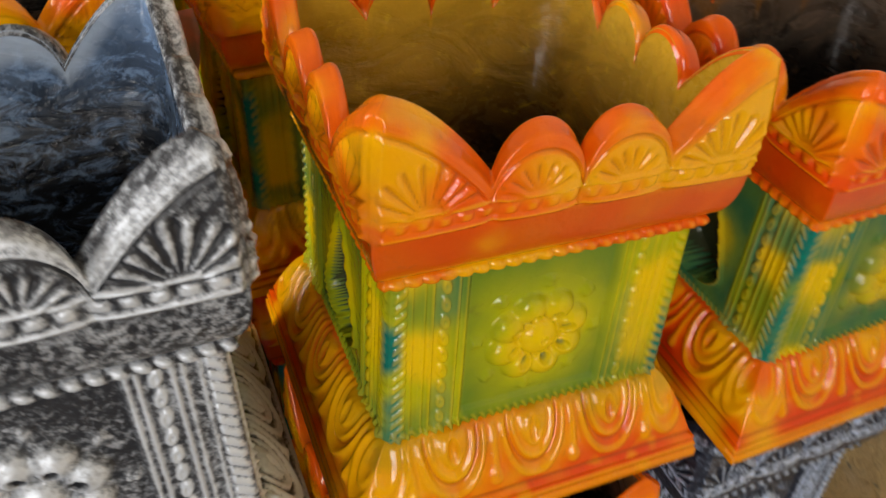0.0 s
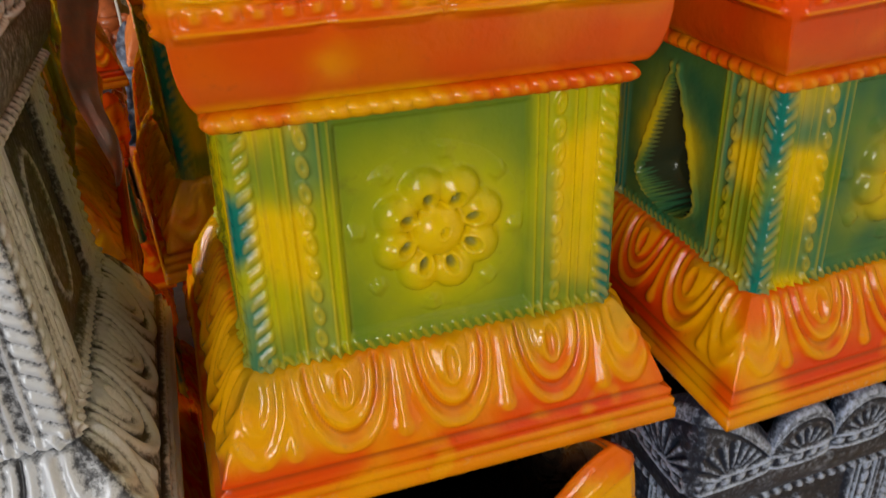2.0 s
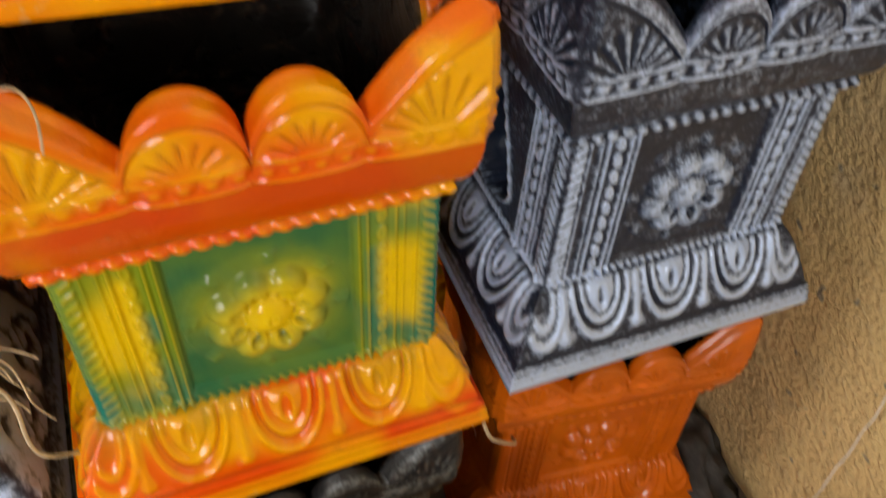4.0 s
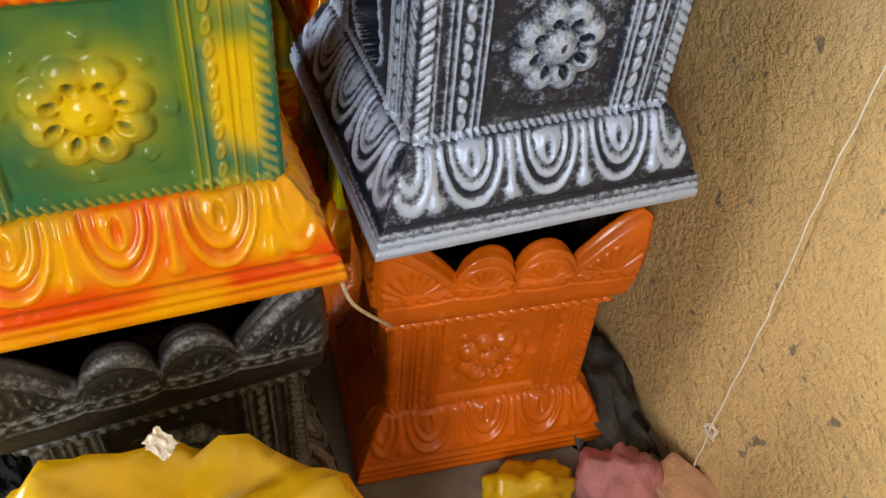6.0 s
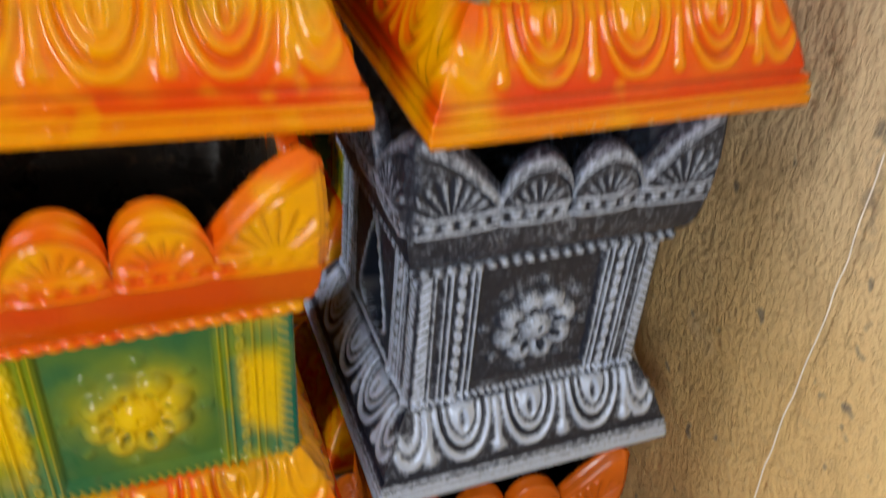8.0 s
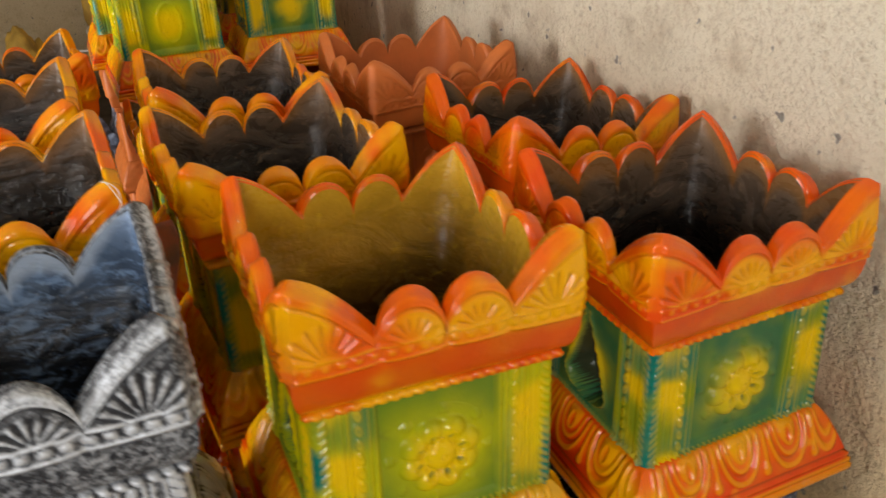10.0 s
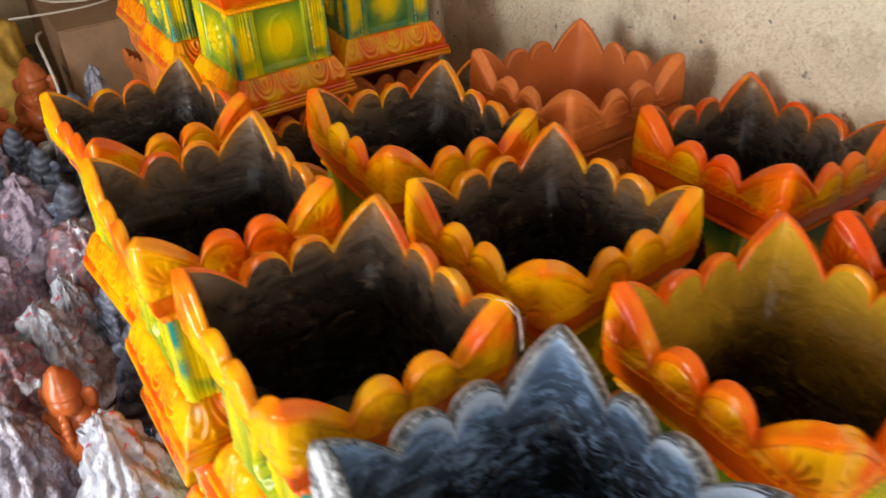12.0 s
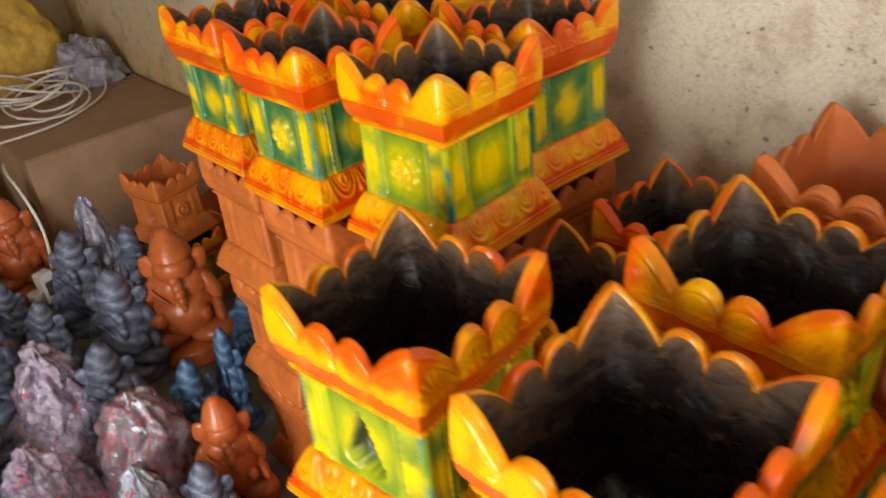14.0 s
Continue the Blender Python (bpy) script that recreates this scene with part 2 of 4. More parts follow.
def wall_paint(name, hi, lo, drip):
    m, nt, b = material(name)
    n = Net(nt)
    o = n.coords()
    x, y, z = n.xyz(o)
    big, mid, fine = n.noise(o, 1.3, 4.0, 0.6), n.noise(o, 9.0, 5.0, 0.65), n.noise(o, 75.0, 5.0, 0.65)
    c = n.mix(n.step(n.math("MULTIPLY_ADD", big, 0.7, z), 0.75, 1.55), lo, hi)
    c = n.mix(n.math("MULTIPLY", n.step(mid, 0.5, 0.72), 0.45), c, (0.38, 0.25, 0.12))
    c = n.mix(n.math("MULTIPLY", n.step(n.noise(o, 4.0, 5.0, 0.7), 0.55, 0.7), 0.35), c, (0.74, 0.62, 0.46))
    c = n.mix(n.math("MULTIPLY", n.step(fine, 0.54, 0.70), 0.26), c, (0.34, 0.22, 0.1))
    sand = n.noise(o, 170.0, 4.0, 0.6)
    c = n.mix(n.math("MULTIPLY", n.step(sand, 0.50, 0.68), 0.30), c, (0.60, 0.45, 0.26))
    spots = n.step(n.noise(o, 42.0, 2.0, 0.5), 0.69, 0.74)
    c = n.mix(n.math("MULTIPLY", spots, 0.75), c, (0.16, 0.14, 0.13))
    if drip:
        # a broken dark run of damp beside the stacks
        off = n.math("ABSOLUTE", n.math("ADD", n.math("MULTIPLY_ADD", z, -0.14, y), n.math("MULTIPLY_ADD", n.noise(o, 7.0, 2.0), -0.08, 0.355)))
        run = n.math("MULTIPLY", n.step(off, 0.014, 0.002), n.step(n.noise(o, 38.0, 4.0, 0.7), 0.46, 0.58))
        run = n.math("MULTIPLY", run, n.step(z, 0.6, 0.72))
        c = n.mix(n.math("MULTIPLY", run, 0.8), c, (0.10, 0.09, 0.10))
    n.put(b.inputs["Base Color"], c)
    b.inputs["Roughness"].default_value = 0.85
    n.bump(n.math("ADD", n.math("MULTIPLY_ADD", sand, 0.8, n.math("MULTIPLY", fine, 1.2)), n.math("MULTIPLY", n.noise(o, 28.0, 4.0), 0.9)), 1.0, 0.012, b)
    return m


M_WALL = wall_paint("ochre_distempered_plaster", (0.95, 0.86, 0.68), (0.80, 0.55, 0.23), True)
M_WALL_N = wall_paint("cream_distempered_plaster", (0.72, 0.61, 0.43), (0.6, 0.46, 0.27), False)
# for the unseen west and south walls, kept dark to cut bounced light
M_WALL_D = wall_paint("dark_unseen_wall_plaster", (0.30, 0.24, 0.17), (0.26, 0.19, 0.12), False)
M_FLOOR = simple("cement_floor", (0.16, 0.14, 0.12), 0.8, 0.4, 9.0, 0.4)
# the unseen ceiling is darkened so that it throws less light back
M_CEIL = simple("dark_unseen_ceiling", (0.38, 0.34, 0.28), 0.9, 0.1, 4.0, 0.2)


# ---- mesh helpers ----
def part(name, bm, mat, parent=None, label=""):
    me = bpy.data.meshes.new(name)
    bm.to_mesh(me)
    bm.free()
    me.materials.append(mat)
    ob = new(name, me)
    ob.parent = parent
    if label:
        ob["label"] = label
    return ob


def share(name, me, parent, label=""):
    ob = new(name, me)
    ob.parent = parent
    if label:
        ob["label"] = label
    return ob


def box_bm(x0, x1, y0, y1, z0, z1, bevel=0.0):
    bm = bmesh.new()
    bmesh.ops.create_cube(bm, size=1, matrix=Matrix.LocRotScale(((x0 + x1) / 2, (y0 + y1) / 2, (z0 + z1) / 2), None, (x1 - x0, y1 - y0, z1 - z0)))
    if bevel:
        bmesh.ops.bevel(bm, geom=bm.edges[:], offset=bevel, segments=2, affect="EDGES", profile=0.6)
    return bm


def structure(name, bm, mat, label):
    return tagged(part(name, bm, mat), label, name.split("_")[0], "", "structure")


# ---- the room ----
structure("floor", box_bm(ROOM_W - 2, ROOM_E + 0.2, ROOM_S - 2, ROOM_N + 0.2, -0.1, 0.0), M_FLOOR, "dusty grey cement floor under the stacks")
structure("ceiling", box_bm(ROOM_W - 0.2, ROOM_E + 0.2, ROOM_S - 0.2, ROOM_N + 0.2, ROOM_H, ROOM_H + 0.12), M_CEIL, "plain unseen ceiling of the room, dark against bounced light")
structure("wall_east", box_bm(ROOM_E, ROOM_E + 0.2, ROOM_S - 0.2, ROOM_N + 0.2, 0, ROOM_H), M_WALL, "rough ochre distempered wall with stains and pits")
structure("wall_north", box_bm(ROOM_W - 0.2, ROOM_E, ROOM_N, ROOM_N + 0.2, 0, ROOM_H), M_WALL_N, "cream distempered wall behind the cardboard carton")
bm = box_bm(ROOM_W - 0.2, ROOM_W, DOOR_Y1, ROOM_N, 0, ROOM_H)
for b0 in ((ROOM_W - 0.2, ROOM_W, ROOM_S, DOOR_Y0, 0, ROOM_H), (ROOM_W - 0.2, ROOM_W, DOOR_Y0, DOOR_Y1, DOOR_H, ROOM_H)):
    extra = box_bm(*b0)
    me = bpy.data.meshes.new("wall_piece")
    extra.to_mesh(me)
    extra.free()
    bm.from_mesh(me)
    bpy.data.meshes.remove(me)
structure("wall_west", bm, M_WALL_D, "dark brown unseen wall with a wide doorway")
bm = box_bm(ROOM_W, WIN_X0, ROOM_S - 0.2, ROOM_S, 0, ROOM_H)
for b0 in ((WIN_X1, ROOM_E, ROOM_S - 0.2, ROOM_S, 0, ROOM_H), (WIN_X0, WIN_X1, ROOM_S - 0.2, ROOM_S, 0, WIN_Z0), (WIN_X0, WIN_X1, ROOM_S - 0.2, ROOM_S, WIN_Z1, ROOM_H)):
    extra = box_bm(*b0)
    me = bpy.data.meshes.new("wall_piece")
    extra.to_mesh(me)
    extra.free()
    bm.from_mesh(me)
    bpy.data.meshes.remove(me)
structure("wall_south", bm, M_WALL_D, "dark brown unseen wall with an open window")

# ---- moulded square planters ----
# All come out of one mould: half-widths and heights in metres.
W_FOOT, W_BODY0, Z_BODY0, W_BODY1, Z_BODY1 = 0.150, 0.1147, 0.0836, 0.1121, 0.225
W_RIM, Z_RIM, W_TIP, Z_TIP = 0.1284, 0.272, 0.1260, 0.3563
Z_NOTCH, Z_SCALLOP = 0.303, 0.333


def smooth(a, b, v):
    t = np.clip((v - a) / (b - a), 0, 1)
    return t * t * (3 - 2 * t)


def rim_top(u):
    """Height of the crenellated edge along a side, u from -1 to 1: a pointed leaf at each corner, two scallops between."""
    a = np.abs(u)
    s = np.clip((1 - a) / 0.54, 0, 1)
    leaf = Z_NOTCH + (Z_TIP - Z_NOTCH) * (1 - 0.35 * s - 0.65 * s * s)
    q = np.clip((a - 0.23) / 0.23, -1, 1)
    lobe = Z_NOTCH - 0.004 + (Z_SCALLOP - Z_NOTCH + 0.004) * np.sqrt(np.maximum(0, 1 - q * q))
    return np.where(a > 0.46, leaf, lobe)


def relief_foot(x, z, u):
    d = np.zeros_like(x)
    for k in (-1, 0, 1):
        dx, dz = (x - k * 0.066) / 0.025, (z - 0.078) / 0.042
        r = np.sqrt(dx * dx + dz * dz)
        d += 0.0030 * np.exp(-((r - 1.0) / 0.10) ** 2) + 0.0022 * np.exp(-((r - 0.68) / 0.09) ** 2)
        d -= 0.0016 * np.exp(-((r - 0.84) / 0.07) ** 2)
        d += 0.0035 * np.sqrt(np.clip(1 - (r / 0.5) ** 2, 0, 1))
        drop = np.hypot(dx / 0.20, (z - 0.070) / 0.011)
        d -= 0.0032 * np.clip(1 - drop ** 2, 0, 1) - 0.0012 * np.exp(-((drop - 1.05) / 0.2) ** 2)
    for k in (-1.5, -0.5, 0.5, 1.5):
        d += 0.0024 * np.exp(-((x - k * 0.066) / 0.0032) ** 2) * smooth(0.035, 0.048, z)
        d += 0.0026 * np.exp(-((np.hypot((x - k * 0.066) / 0.006, (z - 0.040) / 0.006)) ** 2))
    a = np.abs(x)
    q = np.hypot((a - 0.118) / 0.017, (z - 0.079) / 0.040)
    d += np.where(a > 0.098, 0.0026 * np.exp(-((q - 1.0) / 0.14) ** 2) + 0.0020 * np.exp(-((q - 0.6) / 0.14) ** 2), 0)
    return 1.35 * d * smooth(0.030, 0.036, z) * smooth(0.0836, 0.080, z)


def relief_body(x, z, side):
    a = np.abs(x)
    d = np.zeros_like(x)
    # corner rope of slanted leaves
    leaf = np.abs(np.sin(np.pi * (z / 0.0088 + (a - 0.106) * 75)))
    d += smooth(0.0985, 0.101, a) * (0.0034 * leaf ** 0.6 - 0.0006)
    # ribs, and a chain of seed-shaped links on the pilaster
    for c, h, w in ((0.0645, 0.0030, 0.0013), (0.0825, 0.0030, 0.0013), (0.0590, 0.0024, 0.0013), (0.0880, 0.0020, 0.0012), (0.0965, 0.0018, 0.0012)):
        d += h * np.exp(-((a - c) / w) ** 2)
    link = ((z / 0.0150) % 1) - 0.5
    seed = np.hypot((a - 0.0735 - 0.0022 * link) / 0.0036, link / 0.46)
    d += 0.0036 * np.exp(-(seed ** 6)) - 0.0022 * np.exp(-((seed / 0.45) ** 2))
    # row of ticks along the foot of the body
    d += 0.0034 * smooth(0.0915, 0.0890, z) * (0.5 + 0.5 * np.cos(2 * np.pi * (x + 0.6 * z) / 0.0068))
    sunk = np.zeros_like(x)
    panel = smooth(0.0565, 0.0545, a) * smooth(0.0935, 0.0955, z) * smooth(0.2225, 0.2205, z)
    if side == 1:
        sunk = 0.0035 * panel
        d += 0.0018 * np.exp(-((np.hypot(x / 0.026, (z - 0.155) / 0.045) - 1) / 0.06) ** 2)
    elif side in (0, 2):
        sunk = 0.0035 * panel
    else:
        # lamp niche: pointed above, round below, with a rope border
        zb, zt = 0.118, 0.205
        half = np.where(z > zb, 0.036 * np.clip(1 - (z - zb) / (zt - zb), 0, 1) ** 0.85, np.sqrt(np.clip(0.036 ** 2 - (1.6 * (z - zb)) ** 2, 0, 1)))
        inside = smooth(0.0036, -0.0036, a - half) * (z > 0.094) * (z < zt)
        border = np.exp(-((a - half - 0.004) / 0.0028) ** 2) * smooth(0.0925, 0.0955, z) * smooth(0.216, 0.212, z)
        d += 0.0036 * border * (0.8 + 0.2 * np.cos(2 * np.pi * (z + a) / 0.008))
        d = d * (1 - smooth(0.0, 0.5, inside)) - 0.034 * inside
    return d, sunk


def rim_width(z):
    """Half-width of the rim's outside above the bowl."""
    h = np.clip((z - Z_RIM) / (Z_TIP - Z_RIM), 0, 1)
    return W_RIM + 0.002 * np.sin(h * np.pi) + (W_TIP - W_RIM) * h ** 1.5


def relief_rim(u, x, z, top):
    """Puffed lobes and leaves, and on them the ribs, fans and beads."""
    a = np.abs(u)
    t = top - z
    q = ((a - 0.23) / 0.235) ** 2 + ((z - 0.300) / 0.042) ** 2
    puff = 0.0042 * np.sqrt(np.clip(1 - q, 0, 1)) * (a < 0.47)
    q = ((a - 0.86) / 0.42) ** 2 + ((z - 0.300) / 0.066) ** 2
    puff = puff + 0.0042 * np.sqrt(np.clip(1 - q, 0, 1)) * (a >= 0.45)
    puff = puff * np.sqrt(np.clip(t / 0.008, 0, 1))
    over = z > 0.2945
    d = 0.0014 * np.exp(-((t - 0.0100) / 0.0014) ** 2) * over - 0.0020 * np.exp(-((t - 0.0128) / 0.0012) ** 2) * over
    d += 0.0012 * smooth(0.010, 0.006, t) * over
    for c, zc, span, ribs in ((0.23, 0.290, 0.0225, 15), (0.76, 0.288, 0.036, 19)):
        dx, dz = (a - c) * 0.128, z - zc
        r, th = np.hypot(dx, dz), np.arctan2(dz, dx)
        fan = smooth(0.007, 0.011, r) * smooth(span + 0.003, span - 0.003, r) * (dz > 0) * smooth(0.012, 0.015, t)
        d += fan * (0.0036 * (0.5 + 0.5 * np.cos(th * ribs)) ** 0.6 - 0.0022)
    # bead band between two fillets
    band = np.exp(-((z - 0.2855) / 0.0035) ** 4)
    d += band * (0.0036 * np.abs(np.sin(np.pi * x / 0.0135)) ** 0.8 - 0.0014)
    d += 0.0026 * np.exp(-((z - 0.2925) / 0.0013) ** 2) + 0.0026 * np.exp(-((z - 0.2785) / 0.0014) ** 2)
    return puff, d


def grid_mesh(name, mat, us, vs, place, extra=()):
    """One closed ring of four mitred sides. place(side, u, v) gives x, half-width, z and relief."""
    nu, nv = len(us), len(vs)
    verts, rel, edge = [], [], []
    for k in range(4):
        U, V = np.meshgrid(us[:-1], vs, indexing="ij")
        x, w, z, d, e, *fine = place(k, U, V)
        mark = fine[0] if fine else d
        # relief fades to the mitre so that neighbouring sides meet
        c, s = (1, 0, -1, 0)[k], (0, 1, 0, -1)[k]
        y = -(w + d)
        P = np.stack([c * x - s * y, s * x + c * y, z], -1)
        verts.append(P.reshape(-1, 3))
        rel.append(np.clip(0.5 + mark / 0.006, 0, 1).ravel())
        edge.append((e + np.zeros_like(z)).ravel())
    n = (nu - 1) * 4
    v = np.concatenate(verts)
    i, j = np.meshgrid(np.arange(n), np.arange(nv - 1), indexing="ij")
    a, b = i * nv + j, ((i + 1) % n) * nv + j
    faces = np.stack([a, b, b + 1, a + 1], -1).reshape(-1, 4)
    me = bpy.data.meshes.new(name)
    me.from_pydata(v.tolist(), [], faces.tolist())
    me.polygons.foreach_set("use_smooth", np.ones(len(me.polygons), dtype=bool))
    for key, val in (("relief", rel), ("edge", edge)):
        me.attributes.new(key, "FLOAT", "POINT").data.foreach_set("value", np.concatenate(val).astype(np.float32))
    me.materials.append(mat)
    me.update()
    return me


def mitre(u):
    return smooth(1.0, 0.965, np.abs(u))


Z_ROSE = 0.152


def rosette_mesh(mat, lod):
    """The flower on the front panel: a dome, eight lobes with drop-shaped dents, and eight loose buds."""
    nr, na = ((44, 96), (24, 56), (12, 32))[lod]
    R, A = np.meshgrid(np.linspace(0.0, 0.0545, nr + 1), np.arange(na) * 2 * np.pi / na, indexing="ij")
    X, Z = R * np.cos(A), R * np.sin(A)
    d = 0.0112 * np.sqrt(np.clip(1 - (R / 0.0160) ** 2, 0, 1))
    for k in range(8):
        t = k * np.pi / 4 + 0.3
        px, pz = 0.0275 * np.cos(t), 0.0275 * np.sin(t)
        d = np.maximum(d, 0.0095 * np.sqrt(np.clip(1 - ((X - px) ** 2 + (Z - pz) ** 2) / 0.0128 ** 2, 0, 1)))
    dents = [(0.0218, k * np.pi / 4 + 0.3, 0.0042, 0.0080) for k in range(8)] + [(0.002, 1.0, 0.0028, 0.004)]
    # dent mask: lowers the relief value, so the dents' shade goes into the colour
    hollow = 0 * d
    for r0, t, size, deep in dents:
        c, s = np.cos(t), np.sin(t)
        al, ac = (X * c + Z * s - r0) / (size * 1.35), (-X * s + Z * c) / size
        rr = np.hypot(al, ac)
        hollow += np.clip(1.2 - rr ** 2, 0, 1)
        d += -deep * np.clip(1 - rr ** 2, 0, 1) + 0.0011 * np.exp(-((rr - 1.12) / 0.22) ** 2)
    for k in range(8):
        t = k * np.pi / 4 + 0.69
        rr = np.hypot((R * np.cos(A - t) - 0.0478) / 0.0050, R * np.sin(A - t) / 0.0034)
        d += 0.0048 * np.exp(-(rr ** 4)) - 0.0042 * np.exp(-((rr / 0.5) ** 2))
    d = d - 0.0008 * smooth(0.0525, 0.0545, R) + 0.0002
    w = (W_BODY0 + W_BODY1) / 2 - 0.0015 - 0.0035
    lean = (W_BODY1 - W_BODY0) / (Z_BODY1 - Z_BODY0)
    P = np.stack([X, -(w + lean * (Z + Z_ROSE - (Z_BODY0 + Z_BODY1) / 2) + d), Z + Z_ROSE], -1).reshape(-1, 3)
    i, j = np.meshgrid(np.arange(nr), np.arange(na), indexing="ij")
    p, q = i * na + j, i * na + (j + 1) % na
    me = bpy.data.meshes.new("rosette")
    me.from_pydata(P.tolist(), [], np.stack([p, p + na, q + na, q], -1).reshape(-1, 4).tolist())
    me.polygons.foreach_set("use_smooth", np.ones(len(me.polygons), dtype=bool))
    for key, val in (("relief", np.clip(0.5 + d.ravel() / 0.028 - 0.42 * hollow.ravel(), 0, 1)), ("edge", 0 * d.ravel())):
        me.attributes.new(key, "FLOAT", "POINT").data.foreach_set("value", val.astype(np.float32))
    me.materials.append(mat)
    return me


MESHES = {}


def planter_meshes(scheme, lod):
    key = (scheme, lod)
    if key in MESHES:
        return MESHES[key]
    foot, body, rim, inner = SCHEMES[scheme]
    nu, nf, nb, nr = ((164, 40, 92, 56), (76, 24, 40, 28), (32, 12, 16, 12))[lod]
    us = np.linspace(-1, 1, nu + 1)
    # the body's columns crowd together at the pilasters and corners
    m, c = int(nu * 0.37), int(nu * 0.40)
    us_body = np.concatenate([np.linspace(-1, -0.48, m, endpoint=False), np.linspace(-0.48, 0.48, c, endpoint=False), np.linspace(0.48, 1, m + 1)])

    def place_foot(k, u, v):
        # v: height, below zero under the foot, past the top a lip that runs under the body
        z = np.clip(v, 0.0, Z_BODY0)
        hollow = W_BODY0 + (0.1425 - W_BODY0) * np.clip(1 - (z - 0.030) / (Z_BODY0 - 0.030), 0, 1) ** 0.72
        w = np.interp(z, FOOT_Z, FOOT_W)
        w = np.where(z > 0.0295, hollow, w)
        w = np.where(v < 0, 0.05, w)
        w = np.where(v > Z_BODY0, W_BODY0 - 0.008, w)
        x = u * w
        d = relief_foot(x, z, u) * mitre(u)
        return x, w, z, d, 0, d + np.where(z < 0.0295, (w - 0.1468) * 0.6 + 0.0014, 0.0)

    def place_body(k, u, v):
        z = Z_BODY0 + v * (Z_BODY1 - Z_BODY0)
        w = W_BODY0 + (W_BODY1 - W_BODY0) * v - 0.0015
        x = u * w
        d, sunk = relief_body(x, z, k)
        return x, w, z, (d - sunk) * mitre(u), 0, (d - 0.1 * sunk) * mitre(u)

    def place_rope(k, u, v):
        z = Z_BODY1 - 0.001 + v * 0.0145
        w = W_BODY1 - 0.008 + 0.0145 * np.sin(np.pi * np.clip(v, 0, 1)) ** 0.4
        x = u * w
        return x, w, z, (0.0042 * np.abs(np.sin(np.pi * (x / 0.0112 + v * 0.55))) ** 0.6 - 0.0020) * np.sin(np.pi * np.clip(v, 0, 1)) * mitre(u), 0

    def place_rim(k, u, v):
        top = rim_top(u)
        z1 = 0.272
        za = 0.2375 + (z1 - 0.2375) * np.clip(v / 0.25, 0, 1)
        zb = z1 + (top - z1) * np.clip((v - 0.25) / 0.75, 0, 1)
        z = np.where(v < 0.25, za, zb)
        t = np.clip((za - 0.2375) / (z1 - 0.2375), 0, 1)
        w = W_BODY1 + 0.004 + (W_RIM - W_BODY1 - 0.004) * np.sqrt(np.maximum(0, 1 - (1 - t) ** 2))
        w = np.where(v <= 0, W_BODY1 - 0.006, w)
        w = np.where(v < 0.25, w, rim_width(z))
        w = w - 0.004 * smooth(0.0035, 0.0, top - z) * (z > z1)
        x = u * w
        puff, d = relief_rim(u, x, z, top)
        keep = smooth(0.2725, 0.2765, z) * np.where(np.abs(u) > 0.965, mitre(u), 1) * smooth(0.0, 0.002, top - z)
        d = np.where(np.abs(u) > 0.90, d * mitre(u), d)
        return x, w, z, (puff * mitre(u) + d) * keep, smooth(0.022, 0.0, top - z), d * keep

    def place_edge(k, u, v):
        top = rim_top(u)
        w = rim_width(top) - 0.0038 - 0.0085 * v
        z = top - 0.0005 + 0.0022 * np.sin(v * np.pi) - 0.004 * smooth(0.8, 1.0, v)
        return u * w, w, z, 0 * z, 1

    def place_inner(k, u, v):
        top = rim_top(u) - 0.001
        z = top - (top - 0.085) * np.clip(v / 0.95, 0, 1)
        w = W_BODY1 - 0.012 + (rim_width(z) - 0.0115 - W_BODY1 + 0.012) * smooth(0.215, 0.29, z)
        if k == 3:
            w = w - 0.032 * smooth(0.058, 0.045, np.abs(u * w)) * smooth(0.240, 0.212, z)
        soft = 1 / (np.abs(u) ** 9 + 1) ** (1 / 9)
        w = w * (1 + (soft - 1) * smooth(0.004, 0.03, top - z))
        w = np.where(v > 0.95, 0.001, w)
        return u * w, w, z, 0 * z, smooth(0.042, 0.0, top - z)

    lo = np.linspace(0, 1, nr + 1)
    out = (
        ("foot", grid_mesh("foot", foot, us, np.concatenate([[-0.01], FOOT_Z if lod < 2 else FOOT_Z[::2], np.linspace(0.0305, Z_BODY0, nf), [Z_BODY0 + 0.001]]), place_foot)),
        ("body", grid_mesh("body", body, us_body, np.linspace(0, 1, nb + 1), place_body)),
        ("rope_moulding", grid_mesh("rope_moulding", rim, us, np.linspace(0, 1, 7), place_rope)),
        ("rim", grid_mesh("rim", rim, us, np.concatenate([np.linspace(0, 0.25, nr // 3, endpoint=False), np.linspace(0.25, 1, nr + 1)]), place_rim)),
        ("edge", grid_mesh("edge", rim, us, np.linspace(0, 1, 6), place_edge)),
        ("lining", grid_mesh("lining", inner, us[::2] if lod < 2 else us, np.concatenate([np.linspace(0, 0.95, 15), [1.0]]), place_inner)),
    )
    out = (out, rosette_mesh(body, lod))
    MESHES[key] = out
    return out


